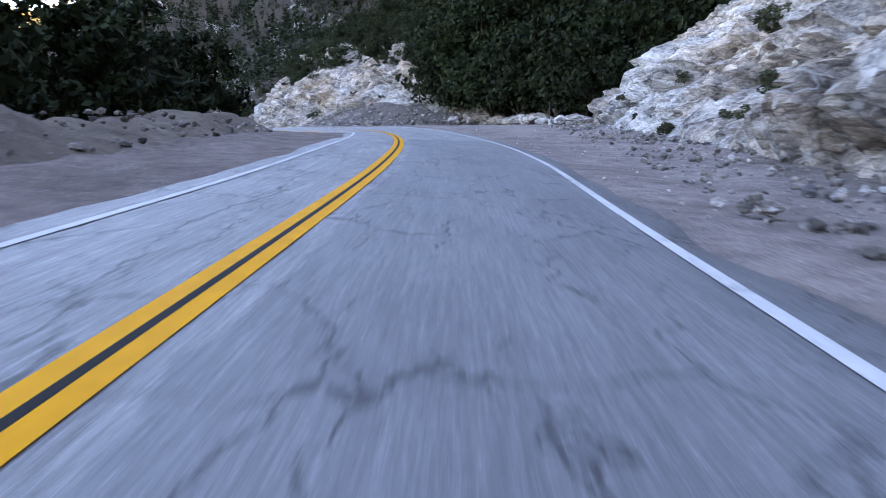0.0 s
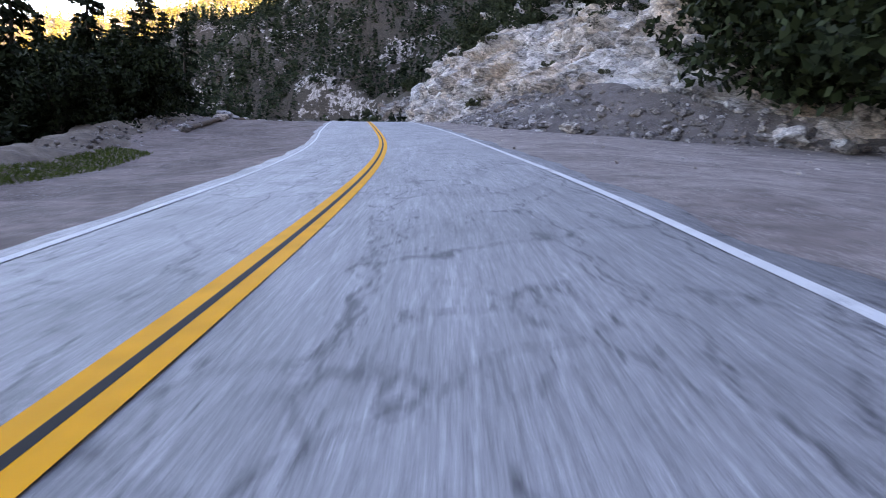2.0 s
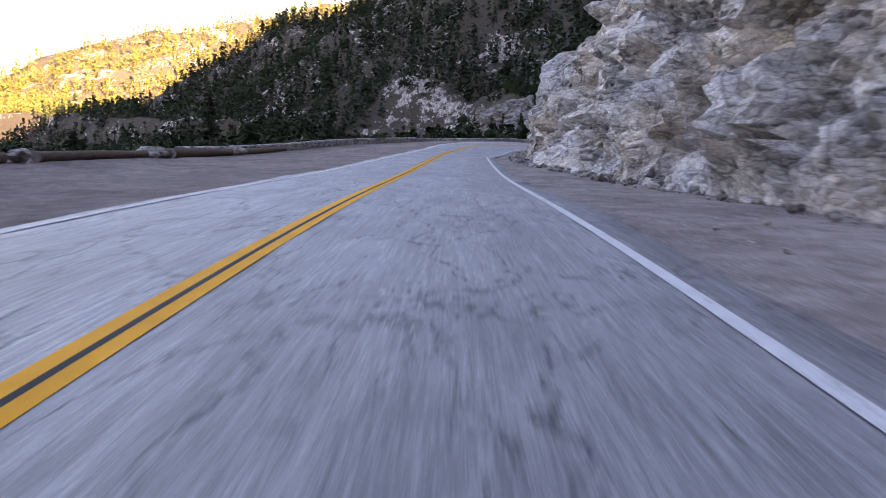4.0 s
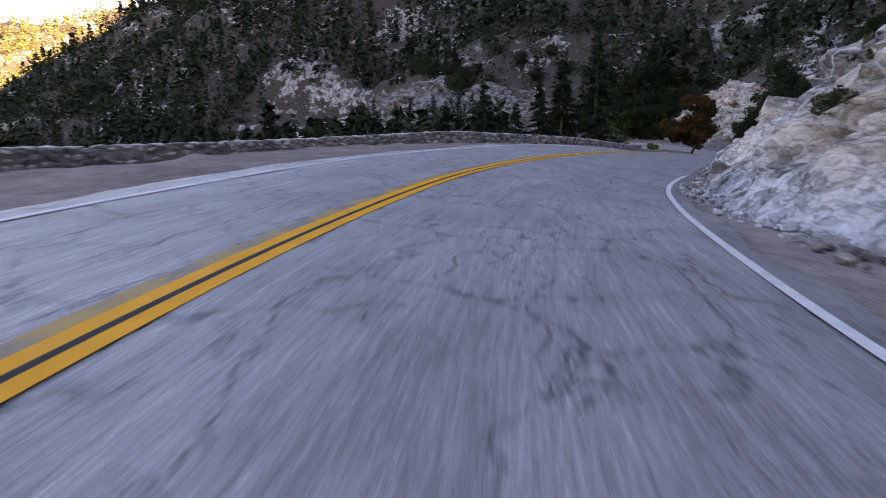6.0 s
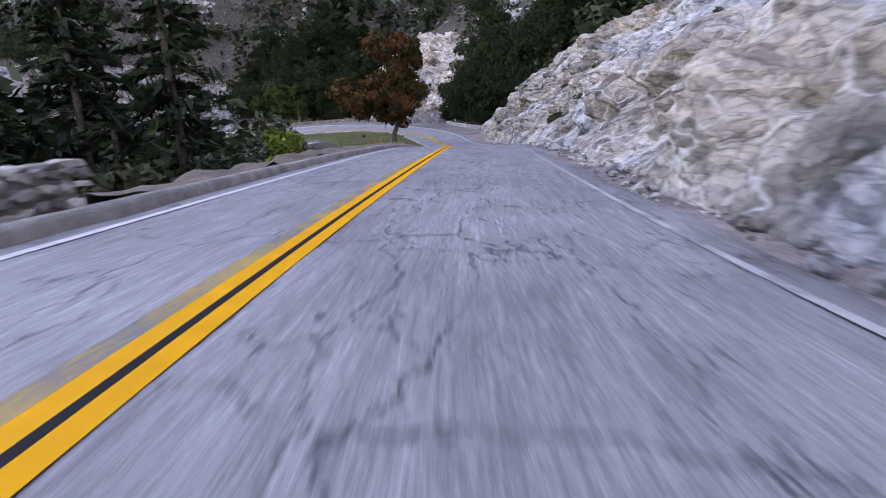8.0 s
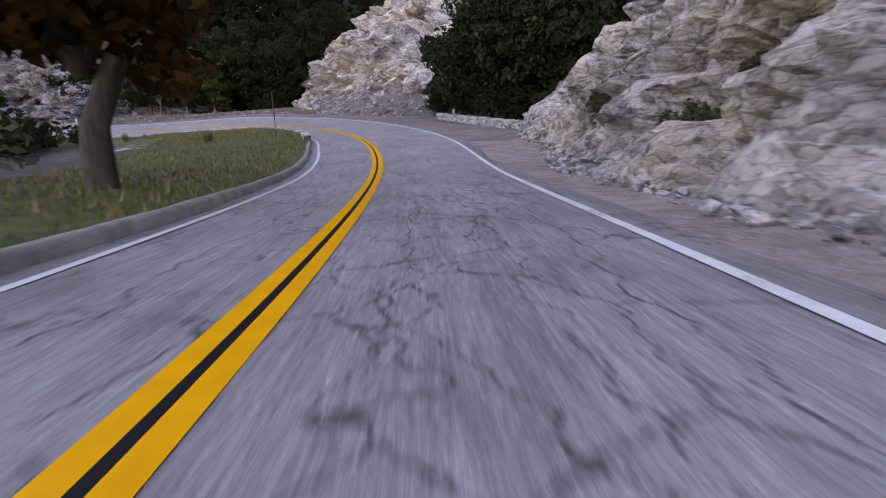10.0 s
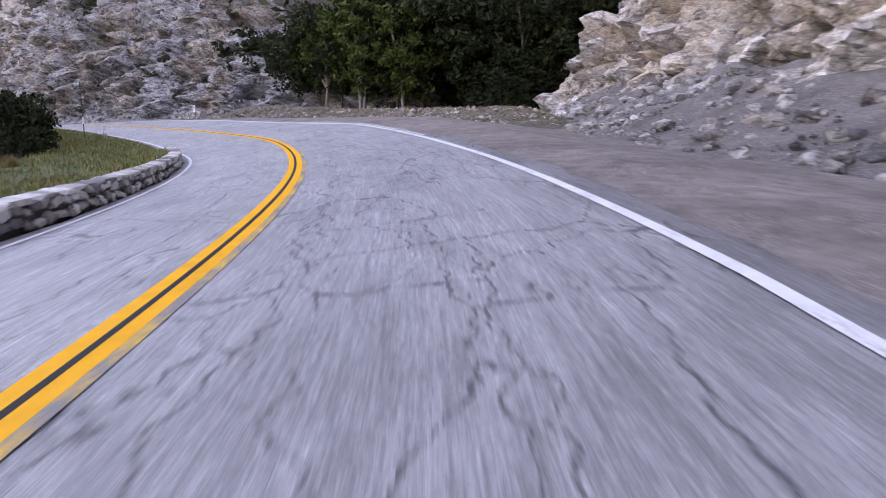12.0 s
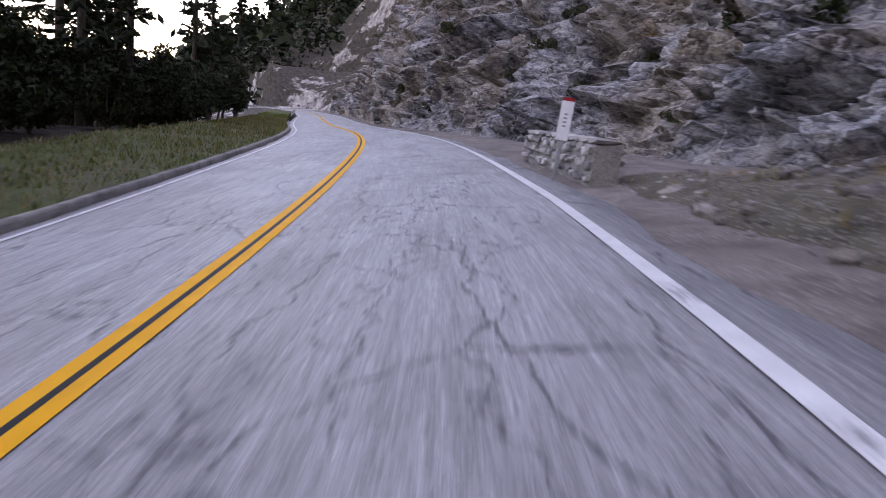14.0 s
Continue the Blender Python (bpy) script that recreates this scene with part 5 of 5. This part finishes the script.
far_woods("woods", 12000, region(-700, 150, 380, 900, lambda x, y, s_, d_, n: (np.abs(d_) > 45) & (y - 0.45 * np.abs(x + 150) > 250)), "dark conifers and oaks scattered over the far mountainside", PINE_LEAF, 5)
far_woods("woods", 4500, region(-420, -60, 120, 520, lambda x, y, s_, d_, n: (d_ < -40) & (n > -0.5)), "dark woods in the valley", PINE_LEAF, 6, 0.6, (6, 13))
far_woods("woods", 2600, region(-330, -80, 250, 480, lambda x, y, s_, d_, n: (d_ < -42)), "dense dark firs and oaks on the opposite slope", PINE_LEAF, 47, 0.6, (8, 16))
far_woods("woods", 900, region(-160, -50, 235, 420, lambda x, y, s_, d_, n: (d_ < -16) & (d_ > -70) & (s_ > 255) & (s_ < 345)), "dark chaparral below the verge", OAK_LEAF, 27, 0.1, (3, 7))
above = lambda s_, d_: d_ > foot_r(s_) + rock_h(s_) / lean_r(s_)
far_woods("woods", 1500, region(-110, 20, 60, 360, lambda x, y, s_, d_, n: above(s_, d_) & (d_ < foot_r(s_) + rock_h(s_) / lean_r(s_) + 45)), "dark scrub and small oaks along the top of the cut", OAK_LEAF, 37, 0.15, (2.5, 6))
far_woods("woods", 4200, region(-150, 200, 0, 560, lambda x, y, s_, d_, n: above(s_, d_) & (n > -0.4)), "oaks and shrubs on the slope above the road", OAK_LEAF, 7, 0.25, (5, 11))
far_woods("woods", 5000, region(-150, 160, 0, 560, lambda x, y, s_, d_, n: above(s_, d_)), "low dark chaparral on the slope above the road", SCRUB_LEAF, 17, 0.0, (1.8, 4.0))
far_woods("woods", 9000, region(-620, 100, 400, 860, lambda x, y, s_, d_, n: (np.abs(d_) > 40) & (y - 0.45 * np.abs(x + 150) > 250)), "low dark chaparral on the far mountainside", OAK_LEAF, 18, 0.0, (3, 7))
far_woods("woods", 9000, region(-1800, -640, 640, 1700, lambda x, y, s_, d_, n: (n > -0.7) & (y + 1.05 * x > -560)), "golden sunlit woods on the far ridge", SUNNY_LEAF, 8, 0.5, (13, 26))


def blades(name, mat, n, s_range, d_of, up_of, height, label, seed):
    r = np.random.default_rng(seed)
    s_ = r.uniform(*s_range, n)
    u = r.uniform(0, 1, n)
    p = along(s_, d_of(s_, u), up_of(s_, u))
    h = height * r.uniform(0.4, 1.2, n)
    w = r.uniform(0, 6.28, n)
    side = np.stack([np.cos(w), np.sin(w), 0 * w], 1) * 0.012 * (1 + h[:, None] * 4)
    tip = p + np.stack([r.normal(size=n) * 0.3 * h, r.normal(size=n) * 0.3 * h, h], 1)
    v = np.stack([p - side, p + side, tip], 1).reshape(-1, 3)
    return tagged(new(name, mesh_np(name, v, np.arange(3 * n).reshape(n, 3), mat)), label, "grass", kind="stuff")


verge_d = lambda s, u: -line_l(s) - 0.55 - u * np.interp(s, [250, 275, 290, 302, 320, 345, 380, 430, 445, 520], [.9, 1.1, 2.6, 6.4, 8.6, 8, 5.4, 4.3, 4, 3.6])
verge_up = lambda s, u: up_g(s) + np.interp(s, [250, 340, 372, 385, 430, 470], [0, .05, .08, .3, .35, .15]) * np.sin(np.clip(u * 0.72 * 1.6, 0, 1) * 1.57)
blades("grass", GRASS_LEAF, 34000, (284, 500), verge_d, verge_up, 0.14, "short green grass on the verge", 3)
blades("grass", STRAW, 12000, (280, 480), verge_d, verge_up, 0.2, "dry straw grass among the green", 4)
blades("grass", STRAW, 5000, (378, 417), lambda s, u: bank_d(s) + 0.6 + u * 3.8, lambda s, u: -0.1 + bank_up(s, (0.6 + u * 3.8) / 5.2), 0.13, "dry grass on the earth bank", 5)
blades("grass", GRASS_LEAF, 5000, (68, 84), lambda s, u: -foot_l(s) + 1.2 - u * 1.6, lambda s, u: 0.0 + 0.25 * u, 0.1, "patch of green grass beside the gravel", 6)


def plume_grass(s, d, up, size, label):
    r = np.random.default_rng(int(s))
    n = 420
    w, l = r.uniform(0, 6.28, n), r.uniform(0.3, 1.0, n)
    tip = np.stack([np.cos(w) * l * 0.55, np.sin(w) * l * 0.55, 1.15 - l * 0.5], 1) * size
    side = np.stack([-np.sin(w), np.cos(w), 0 * w], 1) * 0.012
    base = np.stack([np.cos(w), np.sin(w), 0 * w], 1) * 0.08 * size
    v = np.stack([base - side, base + side, tip], 1).reshape(-1, 3)
    root = thing("grass_tussock", at(s, d, up))
    part("blades", mesh_np("blades", v, np.arange(3 * n).reshape(n, 3), STRAW), root)
    return tagged(root, label, "grass tussock", "tussocks")


for s_, d_, g in ((379, -9.6, 1.0), (377, -8.4, .7), (338, -7.5, .8), (300, -5.5, .9), (303, -6.5, .7)):
    plume_grass(s_, d_, 0.3, g, "tussock of dry straw-coloured grass")


def yucca(s, up, size):
    p = on_rock(s, 2.0, up)
    if p is None:
        return
    root = thing("yucca", p)
    part("stem", mesh_np("stem", *tube([(0, 0, -1.6), (0.05, 0, -0.5), (0, 0, 0.4)], [.10, .09, .07]), PALE_BARK, True), root)
    r = np.random.default_rng(3)
    n = 160
    w, e = r.uniform(0, 6.28, n), r.uniform(-0.9, 0.9, n)
    tip = np.stack([np.cos(w) * np.cos(e), np.sin(w) * np.cos(e), np.sin(e)], 1) * size + [0, 0, 0.4]
    side = np.stack([-np.sin(w), np.cos(w), 0 * w], 1) * 0.03
    base = np.zeros((n, 3)) + [0, 0, 0.4]
    part("leaves", mesh_np("leaves", np.stack([base - side, base + side, tip], 1).reshape(-1, 3), np.arange(3 * n).reshape(n, 3), YUCCA_LEAF), root)
    tagged(root, "brown dead yucca hanging on the cliff", "yucca")


yucca(440, 6.3, 1.0)

# ---- fallen logs and boulders along the turnout ----
def log(a, b, radius, label):
    a, b = Vector(a), Vector(b)
    n = 9
    pts = [a.lerp(b, i / (n - 1)) + Vector((0, 0, radius * 0.7)) for i in range(n)]
    v, f = tube(pts, [radius * (1 - 0.25 * i / (n - 1)) for i in range(n)], 10)
    v = v + 0.12 * radius * fbm(v * 2.3 / radius * 0.3, 3, 9)[:, None]
    root = thing("log", pts[0])
    mv = np.array(pts[0])
    part("bark", mesh_np("bark", v - mv, f, LOG_BARK, True), root)
    for q, r0 in ((0, radius), (n - 1, radius * 0.75)):
        t = (pts[-1] - pts[0]).normalized()
        e = tube([pts[q] - t * 0.01, pts[q] + t * (0.012 if q else -0.012)], [r0 * 0.99, r0 * 0.97], 10)
        ring = np.vstack([e[0] - mv, [np.array(pts[q] + t * (0.014 if q else -0.014)) - mv]])
        part("cut_end", mesh_np("cut_end", ring, np.array([(10 + k, 10 + (k + 1) % 10, 20) for k in range(10)]), PALE_BARK), root)
    return tagged(root, label, "log", "turnout logs")


def left_up(s):
    """Height of the dirt shoulder just inside the foot of its berm."""
    return 0.3 * float(left_rim(s))


logs = [(104, 107.5, .2), (108, 117.5, .2), (120.5, 131, .34), (139, 146, .3), (148, 156, .26), (158.5, 166, .3), (168, 175, .24)]
for a_, b_, r_ in logs:
    log(at(a_, 0.4 - float(foot_l(a_)), left_up(a_)), at(b_, 0.4 - float(foot_l(b_)), left_up(b_)), r_, "weathered brown log lying along the turnout")
for i, (s_, r_, lab) in enumerate([(118.9, .6, "pale blue-grey boulder between logs"), (134.5, 1.0, "large pale boulder at the turnout"), (137, .7, "pale boulder at the turnout"), (157.2, .62, "grey boulder between logs"),
                                   (167, .6, "grey boulder between logs"), (147, .5, "grey boulder between logs"), (102.5, .45, "brown boulder at the end of a log")]):
    boulder(at(s_, 0.3 - float(foot_l(s_)), left_up(s_)), (r_ * 1.2, r_ * .9, r_ * .8), GREY_ROCK if i % 2 else PALE_ROCK, lab, 90 + i)


# ---- markers ----
def box(sx, sy, sz, z0=0.0, bevel=0.006):
    bm = bmesh.new()
    bmesh.ops.create_cube(bm, size=1.0)
    bmesh.ops.scale(bm, vec=(sx, sy, sz), verts=bm.verts)
    bmesh.ops.translate(bm, vec=(0, 0, z0 + sz / 2), verts=bm.verts)
    bmesh.ops.bevel(bm, geom=bm.edges[:], offset=bevel, segments=2, affect="EDGES")
    me = bpy.data.meshes.new("box")
    bm.to_mesh(me)
    bm.free()
    return me


def with_mat(me, m):
    me.materials.append(m)
    return me


def marker(s, d, post_h, plate, label, lean=0.0, tall=False, red=False, up=-0.05, face=None, plate_mat=None):
    """A roadside marker: post, white plate with rows of small print, cap."""
    root = thing("roadside_marker", at(s, d, up), rz=heading(s) if face is None else face)
    root.matrix_basis = root.matrix_basis @ Matrix.Rotation(lean, 4, "Y")
    part("post", with_mat(box(0.07, 0.05, post_h + 0.3, -0.3), STEEL if not tall else POST_BROWN), root)
    w, h, z = plate
    part("plate", with_mat(box(w, 0.012, h, z, 0.003), plate_mat or SIGN_WHITE), root, m=pose(0, -0.036, 0))
    for i in range(4):
        part("print_bar", with_mat(box(w * 0.26, 0.002, h * 0.05, z + h * (0.34 + 0.1 * i), 0.0005), SIGN_BAR), root, m=pose(0, -0.0445, 0))
    if red:
        part("reflector", with_mat(box(w * 0.9, 0.012, 0.05, z + h, 0.003), RED), root, m=pose(0, -0.036, 0))
    return tagged(root, label, "road marker")


marker(51.5, 14.6, 1.9, (0.16, 0.42, 0.15), "tall brown post with a white marker plate among boulders", tall=True, face=0)
marker(353.5, 11.6, 0.95, (0.20, 0.52, 0.40), "white roadside marker plate behind a stone wall", up=-0.05, face=5)
marker(417.3, 3.85, 1.15, (0.20, 0.62, 0.50), "white roadside marker plate with a red top", 0.05, red=True, up=0.15, face=38)
marker(339.7, -4.1, 2.6, (0.12, 0.5, 0.6), "tall dark post with a grey plate on the verge", tall=True, up=0.15, face=5, plate_mat=SIGN_BAR)
for o in (0.0, 0.32):
    marker(410 + o, -4.7 - o * 0.3, 1.2, (0.10, 0.75, 0.35), "slim white delineator post on the verge", up=0.3, face=40)
marker(411.5, -5.9, 4.2, (0.12, 0.5, 1.2), "tall dark pole on the grassy verge", tall=True, up=0.3, face=40)


def guard_rail(s_from, s_to, d):
    root = thing("guard_rail", at(s_from, d))
    inv = root.matrix_basis.inverted()
    s_ = np.arange(s_from, s_to, 0.8)
    prof = [(0.0, .45), (.04, .50), (.04, .56), (0, .60), (.04, .64), (.04, .70), (0, .75), (-.012, .75), (.028, .70), (.028, .64), (-.012, .60), (.028, .56), (.028, .50), (-.012, .45)]
    v = np.stack([along(s_, d + o, u) for o, u in prof], 1).reshape(-1, 3)
    v = (np.c_[v, np.ones(len(v))] @ np.array(inv).T)[:, :3]
    part("rail", mesh_np("rail", v, grid_faces(len(s_), len(prof)), STEEL), root)
    for q in np.arange(s_from + 0.5, s_to, 2.6):
        part("post", with_mat(box(0.14, 0.14, 1.0, -0.3), POST_BROWN), root, m=inv @ pose(*at(q, d - 0.12), rz=heading(q)))
    tagged(root, "galvanised steel guard rail on wooden posts", "guard rail")


guard_rail(472, 505, -3.4)
